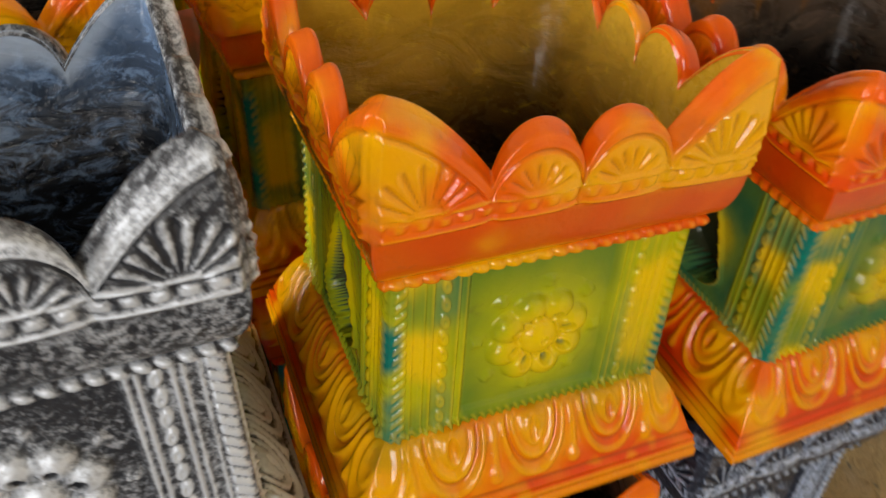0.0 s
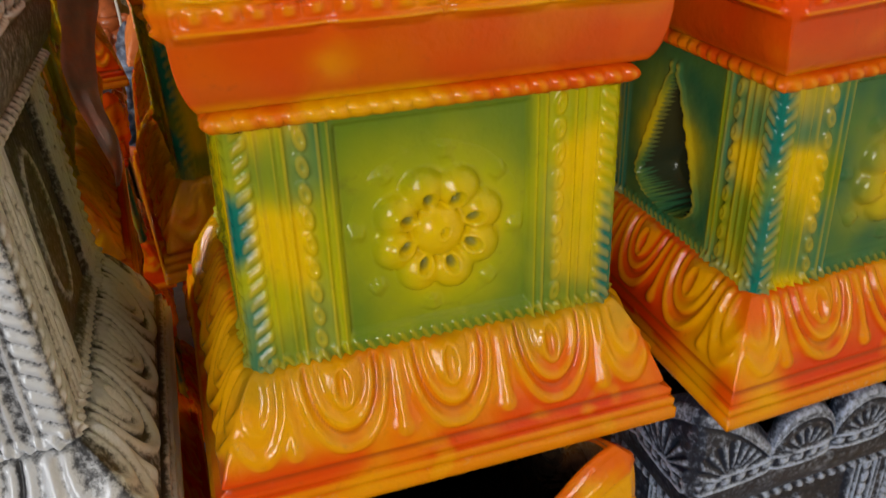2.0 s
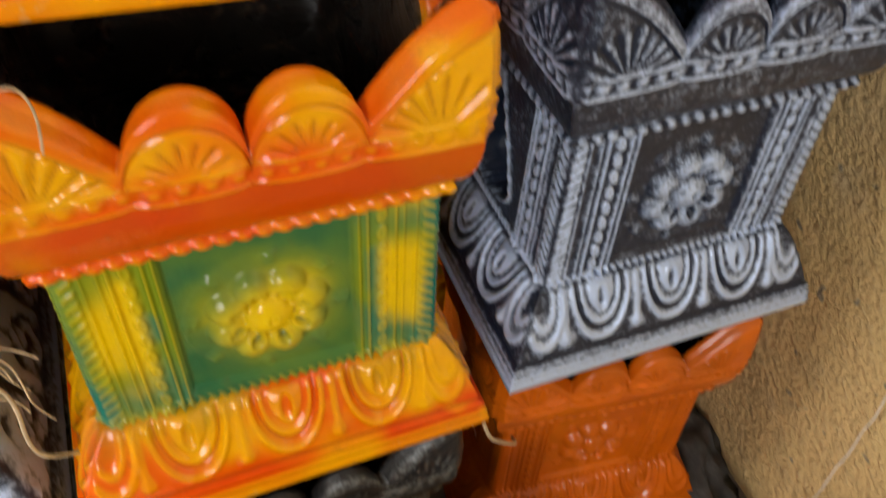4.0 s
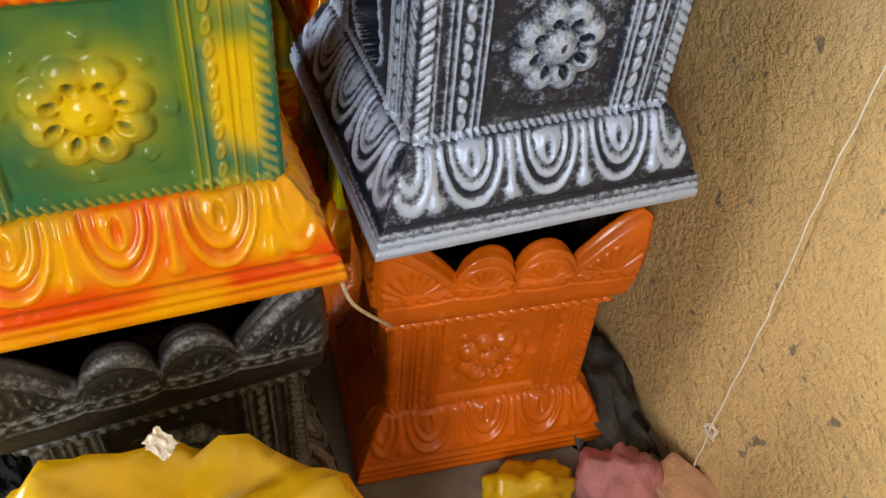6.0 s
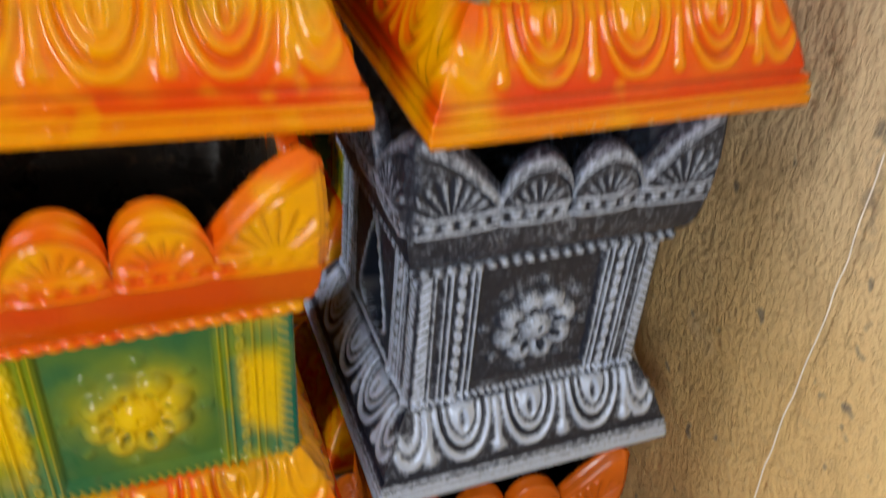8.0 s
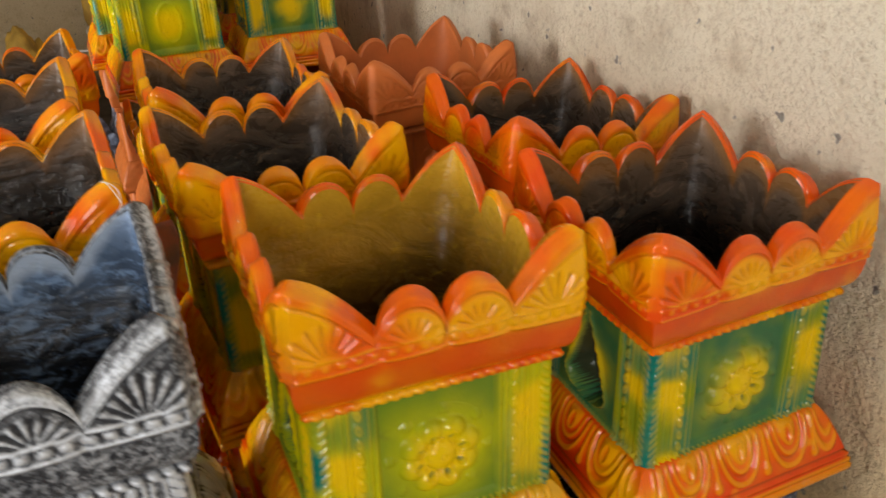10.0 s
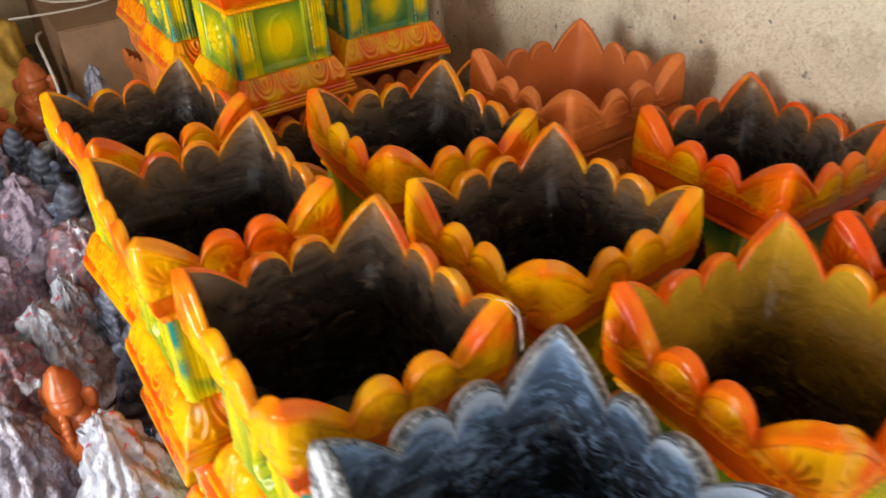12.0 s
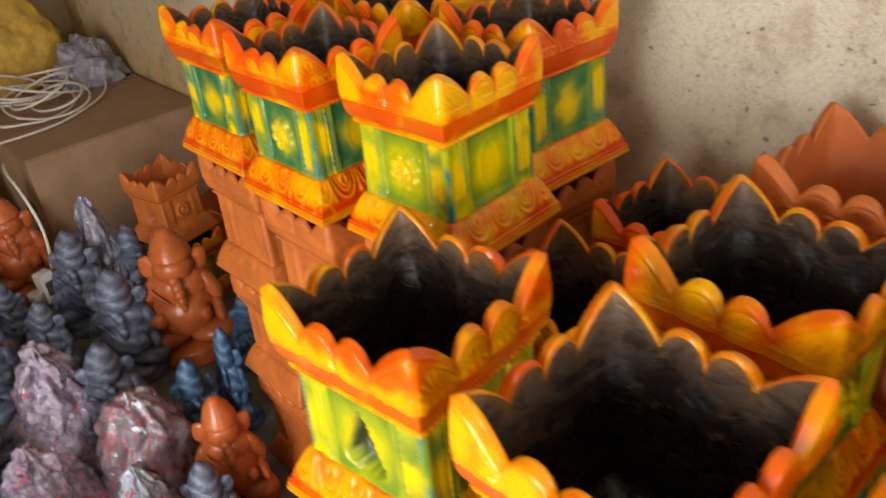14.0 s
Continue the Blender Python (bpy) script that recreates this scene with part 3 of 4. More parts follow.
FOOT_Z = (0.0, 0.002, 0.010, 0.0115, 0.0125, 0.0175, 0.019, 0.020, 0.0245, 0.026, 0.0295)
FOOT_W = (0.1475, 0.150, 0.150, 0.1465, 0.1485, 0.1485, 0.1445, 0.1465, 0.1465, 0.1405, 0.1425)
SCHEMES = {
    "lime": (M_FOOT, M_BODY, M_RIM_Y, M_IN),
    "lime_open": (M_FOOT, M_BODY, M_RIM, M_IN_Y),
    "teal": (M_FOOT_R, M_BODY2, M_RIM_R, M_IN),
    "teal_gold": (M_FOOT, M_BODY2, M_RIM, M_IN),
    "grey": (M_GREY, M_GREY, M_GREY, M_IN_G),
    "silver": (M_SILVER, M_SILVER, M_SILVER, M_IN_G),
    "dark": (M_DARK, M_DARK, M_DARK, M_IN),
    "terracotta": (M_TERRA, M_TERRA, M_TERRA, M_IN_T),
    "orange": (M_ORANGE, M_ORANGE, M_ORANGE, M_IN),
}


def planter(scheme, x, y, z, yaw=0.0, s=1.0, tx=0.0, ty=0.0, lod=1, label="", group="stacked planters"):
    root = new("planter")
    shells, flower = planter_meshes(scheme, lod)
    for name, me in shells:
        ob = share(name, me, root)
        if name == "body":
            share("rosette", flower, ob, "raised flower with eight dented lobes")
    root.matrix_world = pose(x, y, z, tx, ty, yaw) @ Matrix.Diagonal((s, s, s, 1))
    return tagged(root, label, "planter", group)


LIME = "orange and yellow enamelled clay planter with a lime green body"
TEAL = "orange and yellow enamelled clay planter with a teal body"
planter("lime_open", 0.0, 0.0, 0.742, 0, 1.0, -1.0, 1.8, 0, LIME.replace("clay ", "") + ", yellow inside")
planter("teal_gold", -0.023, -0.041, 0.384, 1.9, 0.988, 0, 1, 0, TEAL)
planter("dark", -0.022, -0.06, 0.032, 4, 0.98, 0, 0, 1, "worn black painted planter under an enamelled one")
planter("teal", 0.329, -0.015, 0.731, 0.4, 0.985, 0.3, -1.1, 0, TEAL)
planter("grey", 0.305, -0.009, 0.371, 1.2, 0.995, 0, 0, 0, "black planter drybrushed with silver paint, against the wall")
planter("orange", 0.311, -0.013, 0.0, -5.2, 0.993, 0, 0, 0, "plain orange painted planter at the bottom of a stack")
planter("silver", -0.317, -0.034, 0.746, 0.2, 1.01, -3.5, -0.5, 0, "black planter drybrushed with silver paint, dark inside")
planter("lime", -0.343, 0.299, 0.752, 3.1, 0.984, 2.0, 0, 1, LIME.replace("clay ", ""))
planter("lime", -0.376, 0.616, 0.758, 1.4, 0.97, 1.4, 0, 1, LIME.replace("clay ", ""))
planter("lime", -0.367, 0.96, 0.732, 7.1, 0.981, 0, 0, 1, LIME.replace("clay ", ""))
planter("lime", -0.034, 0.332, 0.737, 5.2, 0.995, 0, 0, 1, LIME.replace("clay ", ""))
planter("lime", -0.045, 0.666, 0.73, 1.2, 0.996, 1.2, 3.0, 1, LIME.replace("clay ", ""))
planter("teal", 0.344, 0.334, 0.714, 3.4, 1.0, 0, 3.0, 1, TEAL)
planter("terracotta", 0.292, 0.677, 0.722, 2.7, 0.999, 0, 0, 1, "unpainted terracotta planter against the wall")
for x, y in ((-0.33, -0.03), (-0.338, 0.30), (-0.37, 0.62), (-0.36, 0.96), (-0.03, 0.33), (-0.04, 0.67), (0.33, 0.33), (0.29, 0.68)):
    for z in (0.0, 0.366):
        planter("grey" if y < 0 else "teal" if z else "lime", x, y, z, 2.0, 1.0, 0, 0, 2, LIME if y > 0 else "black planter drybrushed with silver paint, lower in a stack")
BS = 0.867
for x, y, yaw, sc in ((-0.072, 1.206, -86.6, "lime"), (-0.108, 1.5, -88.6, "teal"), (-0.09, 1.80, 180.9, "teal"), (0.2, 1.271, -92.0, "teal"), (0.19, 1.58, 2.0, "lime"), (0.19, 1.88, 0, "lime")):
    planter(sc, x, y, 0.93, yaw, BS, 0, 0, 1, LIME if sc == "lime" else TEAL, "back stack of planters")
    for z in (0.0, 0.31, 0.62):
        planter("terracotta", x, y, z, yaw, BS, 0, 0, 2, "unpainted terracotta planter under an enamelled one", "back stack of planters")
for x, y, yaw, sc in ((0.225, 0.945, 2.0, "teal"), (-0.07, 0.94, 4.0, "lime")):
    planter(sc, x, y, 0.635, yaw, BS, 0, 0, 1, "smaller enamelled clay planter set lower between the stacks")
    for z in (0.0, 0.315):
        planter("terracotta", x, y, z, yaw, BS, 0, 0, 2, "unpainted terracotta planter under an enamelled one")

# ---- idols and wrapped parcels on the floor ----
M_SLATE = drybrush("slate_blue_drybrushed", (0.07, 0.08, 0.12), (0.36, 0.42, 0.58), 0.46)
M_BLUE = drybrush("bright_blue_drybrushed", (0.03, 0.07, 0.15), (0.22, 0.42, 0.68), 0.45)
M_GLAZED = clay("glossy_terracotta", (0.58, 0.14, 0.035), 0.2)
M_CARD = simple("brown_corrugated_cardboard", (0.36, 0.22, 0.13), 0.85, 0.15, 12.0, 0.15)
M_TAPE = simple("brown_packing_tape", (0.30, 0.17, 0.09), 0.3, 0.1, 20.0, 0.05)
M_CABLE = simple("white_pvc_cable", (0.72, 0.66, 0.60), 0.4, 0.08, 40.0, 0.05)
M_YCLOTH = simple("yellow_polythene", (0.60, 0.37, 0.004), 0.28, 0.18, 8.0, 0.3)
M_SACK = simple("mustard_woven_sack", (0.60, 0.36, 0.06), 0.7, 0.3, 14.0, 0.5)
M_PINK = simple("dusty_pink_cloth", (0.42, 0.17, 0.17), 0.9, 0.25, 40.0, 0.6)
M_BRICK = simple("pale_broken_brick", (0.58, 0.34, 0.2), 0.9, 0.3, 30.0, 0.7)
M_JUTE = simple("pale_jute_cord", (0.55, 0.42, 0.26), 0.9, 0.3, 90.0, 0.5)
M_THREAD = simple("white_cotton_string", (0.78, 0.72, 0.66), 0.9, 0.1, 90.0, 0.4)
M_RAG = simple("charcoal_rubble", (0.06, 0.057, 0.055), 0.85, 0.5, 40.0, 0.8)
M_PLASTIC_W = simple("white_plastic", (0.72, 0.68, 0.64), 0.35, 0.06, 10.0, 0.05)
M_FLOWER = simple("torn_white_label", (0.75, 0.72, 0.62), 0.6, 0.1, 50.0, 0.2)


def wrapping(name, base, print_a, print_b, amount):
    """Thin crumpled wrapping over something darker: pale film with coloured print, in folds."""
    m, nt, b = material(name)
    n = Net(nt)
    v = n.coords(True)
    f = n.step(n.noise(v, 9.0, 3.0, 0.55, 1.5), 0.5, 0.58)
    g = n.step(n.noise(v, 8.0, 2.0, 0.5, 0.8), 0.64, 0.68)
    c = n.mix(n.math("MULTIPLY", f, amount), base, print_a)
    c = n.mix(g, c, print_b)
    lines = n.math("MULTIPLY", n.step(n.noise(v, 150.0, 2.0), 0.55, 0.65), 0.25)
    c = n.mix(lines, c, (0.12, 0.1, 0.11))
    n.put(b.inputs["Base Color"], c)
    n.put(b.inputs["Roughness"], n.math("MULTIPLY_ADD", f, 0.2, 0.16))
    b.inputs["Coat Weight"].default_value = 0.4
    crease = 0.0
    for scale, weight in ((13.0, 1.0), (31.0, 0.5)):
        cell = nt.nodes.new("ShaderNodeTexVoronoi")
        cell.feature = "F1"
        n.put(cell.inputs["Vector"], v)
        cell.inputs["Scale"].default_value = scale
        crease = n.math("MULTIPLY_ADD", cell.outputs["Distance"], weight, crease)
    n.bump(n.math("MULTIPLY_ADD", n.noise(v, 24.0, 3.0, 0.55, 1.5), 0.6, crease), 0.7, 0.009, b)
    return m


M_NEWS = wrapping("crumpled_newspaper_film", (0.52, 0.56, 0.66), (0.26, 0.28, 0.36), (0.62, 0.15, 0.22), 0.7)
M_FILM_P = wrapping("mauve_plastic_film", (0.42, 0.34, 0.44), (0.15, 0.12, 0.18), (0.55, 0.18, 0.23), 0.85)
M_FILM_D = wrapping("dull_plastic_film", (0.24, 0.20, 0.24), (0.36, 0.08, 0.09), (0.66, 0.70, 0.82), 0.6)
M_FILM_G = wrapping("grey_plastic_film", (0.38, 0.37, 0.46), (0.14, 0.14, 0.20), (0.52, 0.46, 0.48), 0.75)


def ellipsoid(bm, c, r, rot=(0, 0, 0), seg=14, rings=9):
    bmesh.ops.create_uvsphere(bm, u_segments=seg, v_segments=rings, radius=1, matrix=Matrix.LocRotScale(c, Euler([radians(a) for a in rot]), r))


def lathe(bm, profile, seg=18, centre=(0, 0)):
    rings = [[bm.verts.new((centre[0] + r * math.cos(2 * math.pi * k / seg), centre[1] + r * math.sin(2 * math.pi * k / seg), z)) for k in range(seg)] for r, z in profile]
    for a, b in zip(rings, rings[1:]):
        for k in range(seg):
            bm.faces.new((a[k], a[(k + 1) % seg], b[(k + 1) % seg], b[k]))
    bm.faces.new(rings[-1])
    bm.faces.new(rings[0][::-1])


def seated_figure_mesh(name, mat, seed):
    """A moulded seated figure with a ringed conical crown, one plain mesh, 1 high."""
    rnd = random.Random(seed)
    bm = bmesh.new()
    lathe(bm, ((0.26, 0.0), (0.27, 0.03), (0.24, 0.06), (0.25, 0.09), (0.22, 0.11)))
    ellipsoid(bm, (-0.13, -0.09, 0.17), (0.16, 0.12, 0.075), (0, 0, 25))
    ellipsoid(bm, (0.13, -0.09, 0.17), (0.16, 0.12, 0.075), (0, 0, -25))
    ellipsoid(bm, (0, -0.02, 0.30), (0.20, 0.18, 0.18), seg=18, rings=12)
    ellipsoid(bm, (0, 0.0, 0.47), (0.19, 0.13, 0.12))
    for s in (-1, 1):
        ellipsoid(bm, (s * 0.185, -0.02, 0.42), (0.05, 0.055, 0.12), (0, s * -18, 0))
        ellipsoid(bm, (s * 0.20, -0.10, 0.31), (0.042, 0.10, 0.045), (25, 0, s * 15))
        ellipsoid(bm, (s * 0.13, -0.17, 0.33), (0.045, 0.045, 0.05))
        ellipsoid(bm, (s * 0.135, 0.02, 0.605), (0.07, 0.025, 0.085), (0, s * 12, s * 15))
    ellipsoid(bm, (0, -0.03, 0.61), (0.12, 0.11, 0.11))
    for k in range(7):
        t = k / 6
        ellipsoid(bm, (0.03 * math.sin(t * 3), -0.12 - 0.05 * math.sin(t * 2.6), 0.56 - 0.24 * t), (0.04 - 0.017 * t, 0.04 - 0.017 * t, 0.04), seg=10, rings=6)
    lathe(bm, ((0.085, 0.655), (0.120, 0.675), (0.124, 0.70), (0.114, 0.712), (0.116, 0.75), (0.106, 0.762), (0.106, 0.80), (0.095, 0.815), (0.092, 0.85), (0.076, 0.868), (0.070, 0.905), (0.050, 0.925), (0.042, 0.955), (0.018, 0.99)))
    # sash, belly cord and crown folds
    for k in range(26):
        t = k / 25
        ellipsoid(bm, (-0.14 + 0.28 * t, -0.10 - 0.065 * math.sin(t * math.pi), 0.50 - 0.27 * t), (0.012, 0.012, 0.016), seg=6, rings=4)
    for v in bm.verts:
        v.co.z = v.co.z * 1.16 if v.co.z < 0.655 else 0.76 + (v.co.z - 0.655) * 0.7
        q = noise.noise(v.co * 9 + Vector((seed, 0, 0))) * 0.010 + noise.noise(v.co * 24 + Vector((0, seed, 0))) * 0.006
        v.co += Vector((q, q * 0.7, q * 0.3))
    for f in bm.faces:
        f.smooth = True
    me = bpy.data.meshes.new(name)
    bm.to_mesh(me)
    bm.free()
    co = np.empty(len(me.vertices) * 3, dtype=np.float32)
    me.vertices.foreach_get("co", co)
    co = co.reshape(-1, 3)
    rel = 0.48 + 0.12 * np.sin(co[:, 2] * 60 + np.sin(co[:, 0] * 22) * 2.5)
    me.attributes.new("relief", "FLOAT", "POINT").data.foreach_set("value", rel.astype(np.float32))
    me.materials.append(mat)
    return me


FIGURES = {k: seated_figure_mesh("idol", m, s) for k, m, s in (("slate", M_SLATE, 3), ("blue", M_BLUE, 7), ("terracotta", M_GLAZED, 11))}
FIGURE_LABELS = {
    "slate": "slate grey seated clay idol with a ringed crown",
    "blue": "bright blue painted clay idol with a ringed crown",
    "terracotta": "glossy terracotta seated idol standing on the floor",
}


def idol(kind, x, y, h, yaw, tilt=0.0, wide=1.0):
    ob = new("idol", FIGURES[kind])
    ob.matrix_world = pose(x, y, -0.003, tilt, 0, yaw) @ Matrix.Diagonal((h * wide * 1.25, h * wide * 1.25, h, 1))
    return tagged(ob, FIGURE_LABELS[kind], "idol", "idols on the floor")


for kind, x, y, h, yaw, wide in (
    ("slate", -0.31, 2.98, 0.38, -35, 0.85), ("slate", -0.31, 2.60, 0.38, -30, 0.95), ("terracotta", -0.12, 2.56, 0.46, -30, 0.95),
    ("blue", -0.33, 2.06, 0.33, -20, 0.7), ("blue", -0.205, 2.09, 0.35, -60, 0.5), ("terracotta", -0.36, 1.83, 0.36, -25, 0.8),
    ("slate", -0.50, 2.78, 0.28, -40, 0.9), ("terracotta", -0.40, 3.40, 0.42, -20, 0.9), ("slate", -0.47, 1.72, 0.30, -30, 0.8),
    ("terracotta", -0.66, 1.34, 0.36, -30, 0.8), ("slate", -0.46, 1.47, 0.31, -20, 0.9), ("slate", -0.47, 2.32, 0.33, -20, 0.95),
    ("slate", -0.70, 2.75, 0.34, -10, 0.9), ("blue", -0.56, 1.23, 0.22, -15, 0.8), ("terracotta", -0.83, 1.02, 0.30, 0, 0.9),
    ("slate", -0.88, 1.85, 0.33, 10, 0.9), ("slate", -0.84, 2.45, 0.33, 20, 0.9), ("terracotta", -0.62, 3.25, 0.36, 0, 0.9),
    ("slate", -0.12, 2.95, 0.33, 15, 0.8), ("blue", -0.02, 2.32, 0.27, -15, 0.8), ("terracotta", -0.60, 0.80, 0.26, 20, 0.75), ("slate", -0.56, 2.98, 0.30, -20, 0.85),
):
    idol(kind, x, y, h, yaw, 0.0, wide)


def bundle_mesh(name, mat, seed, pointed):
    """A crumpled wrapped bundle, 1 high: folds and creases that run up to a gathered top."""
    bm = bmesh.new()
    bmesh.ops.create_icosphere(bm, subdivisions=5, radius=1)
    o = Vector((seed * 3.1, seed * 1.7, seed))
    for v in bm.verts:
        n = v.co.normalized()
        z = (n.z + 1) / 2
        r = (1 - z) ** (0.75 if pointed else 0.45) * 0.42 + 0.03
        a = math.atan2(n.y, n.x)
        fold = 0.10 * abs(noise.noise(Vector((math.cos(a) * 2.2, math.sin(a) * 2.2, z * 1.8)) + o)) + 0.07 * noise.noise(n * 3.0 + o) - 0.05 * abs(noise.noise(n * 6 + o))
        q = max(0.02, r + fold - 0.04) * (min(1.0, z / 0.06) * 0.35 + 0.65)
        v.co = Vector((math.cos(a) * q, math.sin(a) * q, max(0, z + 0.05 * noise.noise(n * 5 + o) * z)))
    for f in bm.faces:
        f.smooth = True
    me = bpy.data.meshes.new(name)
    bm.to_mesh(me)
    bm.free()
    me.materials.append(mat)
    return me


BUNDLES = {
    "news": (bundle_mesh("wrapped_parcel", M_NEWS, 2, True), "idol wrapped in crumpled printed white paper and film"),
    "mauve": (bundle_mesh("wrapped_parcel", M_FILM_P, 5, True), "idol wrapped in crumpled mauve plastic film"),
    "dull": (bundle_mesh("wrapped_parcel", M_FILM_D, 8, False), "idol wrapped in dull reddish plastic film"),
    "grey": (bundle_mesh("wrapped_parcel", M_FILM_G, 13, True), "idol wrapped in grey translucent plastic film"),
}


def bundle(kind, x, y, h, yaw, wide=0.8, tilt=0.0):
    me, label = BUNDLES[kind]
    ob = new("wrapped_parcel", me)
    ob.matrix_world = pose(x, y, -0.004, tilt, 0, yaw) @ Matrix.Diagonal((h * wide * 1.2, h * wide * 1.2, h, 1))
    return tagged(ob, label, "wrapped idol", "wrapped parcels on the floor")


for kind, x, y, h, yaw, wide in (
    ("grey", -0.20, 3.06, 0.44, 20, 0.62), ("mauve", -0.60, 2.42, 0.36, 60, 0.95), ("dull", -0.50, 2.03, 0.34, 140, 0.95), ("news", -0.66, 1.70, 0.31, 40, 1.05),
    ("news", -0.60, 1.05, 0.42, 0, 0.72), ("mauve", -0.75, 2.05, 0.33, 200, 1.0), ("dull", -0.78, 1.62, 0.30, 80, 1.0), ("grey", -0.80, 1.32, 0.33, 30, 0.9),
    ("news", -0.92, 2.20, 0.30, 120, 0.9), ("mauve", -0.68, 2.98, 0.33, 0, 0.9), ("dull", -1.02, 1.45, 0.30, 300, 1.0), ("grey", -1.0, 1.85, 0.32, 10, 0.9),
    ("news", -0.58, 1.86, 0.27, 250, 0.8), ("grey", -0.46, 1.24, 0.24, 250, 0.8), ("dull", -0.72, 0.78, 0.22, 45, 1.0), ("mauve", -0.9, 2.75, 0.34, 45, 1.0),
):
    bundle(kind, x, y, h, yaw, wide)

# small planters by the carton
planter("lime", 0.05, 2.86, 0.0, 10, 0.72, 0, 0, 2, "small enamelled clay planter standing on the floor", "small planters")
planter("terracotta", 0.03, 2.88, 0.256, 14, 0.72, 0, 0, 2, "small terracotta planter stacked on an enamelled one", "small planters")
planter("terracotta", 0.26, 2.70, 0.0, -10, 0.72, 0, 0, 2, "small terracotta planter standing on the floor", "small planters")
planter("terracotta", 0.25, 2.98, 0.0, 5, 0.8, 0, 0, 2, "small terracotta planter standing on the floor", "small planters")

# ---- carton with flaps, cables, paper and sack ----
carton = new("cardboard_carton")
tagged(carton, "large brown cardboard carton, taped shut, against the wall", "carton")
part("carton_body", box_bm(-0.24, 0.505, 3.50, 4.75, 0.0, 0.455, 0.006), M_CARD, carton)
bm = box_bm(-0.238, 0.500, 3.505, 4.12, 0.456, 0.461, 0.001)
part("flap", bm, M_CARD, carton)
part("flap", box_bm(-0.238, 0.500, 4.13, 4.745, 0.456, 0.461, 0.001), M_CARD, carton)
part("tape", box_bm(-0.236, 0.498, 4.085, 4.165, 0.4615, 0.4625), M_TAPE, carton, "strip of brown packing tape")
part("printed_mark", box_bm(-0.2422, -0.2402, 3.62, 3.78, 0.20, 0.235), M_RAG, carton, "dark printed bars")
part("printed_mark", box_bm(-0.2422, -0.2402, 3.62, 3.72, 0.15, 0.175), M_RAG, carton, "dark printed bars")


def curve_thing(name, mat, paths, radius, label, category, kind=""):
    cu = bpy.data.curves.new(name, "CURVE")
    cu.dimensions, cu.bevel_depth, cu.bevel_resolution, cu.resolution_u = "3D", radius, 2, 6
    for path in paths:
        sp = cu.splines.new("NURBS")
        sp.points.add(len(path) - 1)
        for p, c in zip(sp.points, path):
            p.co = (*c, 1)
        sp.use_endpoint_u, sp.order_u = True, 3
    tmp = bpy.data.objects.new(name, cu)
    scene.collection.objects.link(tmp)
    me = bpy.data.meshes.new_from_object(tmp.evaluated_get(bpy.context.evaluated_depsgraph_get()))
    bpy.data.objects.remove(tmp)
    me.materials.append(mat)
    me.polygons.foreach_set("use_smooth", np.ones(len(me.polygons), dtype=bool))
    return tagged(new(name, me), label, category, "", kind)


rnd = random.Random(5)
loops = []
for k in range(9):
    cx, cy, r = 0.04 + rnd.uniform(-0.1, 0.12), 4.15 + rnd.uniform(-0.2, 0.2), rnd.uniform(0.14, 0.3)
    a0, tilt, up = rnd.uniform(0, 6.28), rnd.uniform(0, 6.28), rnd.uniform(0.02, 0.14)
    loops.append([(cx + r * math.cos(a0 + t * 0.5) * 0.8, cy + r * math.sin(a0 + t * 0.5), 0.47 + up * (0.5 + 0.5 * math.sin(a0 + t * 0.5 + tilt)) + 0.012 * k / 2) for t in range(15)])
loops.append([(-0.4, 3.7, 0.50), (-0.1, 3.72, 0.475), (0.15, 3.85, 0.475), (0.3, 4.0, 0.48), (0.36, 4.2, 0.5), (0.25, 4.3, 0.52)])
coil = new("cable_coil")
tagged(coil, "tangled coil of white cable on the carton", "cable")
for path in loops:
    loop = curve_thing("cable_loop", M_CABLE, [path], 0.0055, "", "")
    loop.parent = coil
curve_thing("hanging_cable", M_CABLE, [[(-0.30, 3.55, 0.46), (-0.34, 3.40, 0.50), (-0.34, 3.20, 0.46), (-0.33, 3.12, 0.30), (-0.40, 3.06, 0.10), (-0.45, 3.0, 0.008)]], 0.006, "white cable hanging down to the floor", "cable")


def crumple(name, mat, centre, size, seed, label, category, fold=0.3, sub=5, freq=2.2):
    bm = bmesh.new()
    bmesh.ops.create_icosphere(bm, subdivisions=sub, radius=1)
    o = Vector((seed, seed * 2.3, seed * 0.7))
    for v in bm.verts:
        n = v.co.normalized()
        q = 1 + fold * (noise.noise(n * freq + o) + 0.6 * abs(noise.noise(n * freq * 2.3 + o)) + 0.35 * abs(noise.noise(n * freq * 5 + o)))
        v.co = Vector((n.x * q * size[0], n.y * q * size[1], max(-0.0, n.z * q * size[2])))
    for f in bm.faces:
        f.smooth = True
    ob = part(name, bm, mat)
    ob.matrix_world = pose(*centre)
    return tagged(ob, label, category)


crumple("crumpled_paper", M_FILM_G, (0.33, 4.30, 0.462), (0.15, 0.15, 0.19), 4, "crumpled grey printed paper on the carton", "paper", 0.35)
crumple("yellow_sack", M_SACK, (0.04, 4.57, 0.462), (0.27, 0.16, 0.44), 9, "mustard yellow sack heaped on the carton", "sack", 0.28, 5, 1.7)
crumple("mustard_sack", M_SACK, (-0.60, 3.98, 0.0), (0.26, 0.26, 0.50), 21, "mustard brown woven sack slumped beside the carton", "sack", 0.3, 5, 2.0)
sheet = crumple("yellow_sheet", M_YCLOTH, (-0.05, -0.315, 0.0), (0.20, 0.09, 0.365), 3, "bright yellow polythene sheet heaped on the floor", "plastic sheet", 0.20, 5, 2.2)
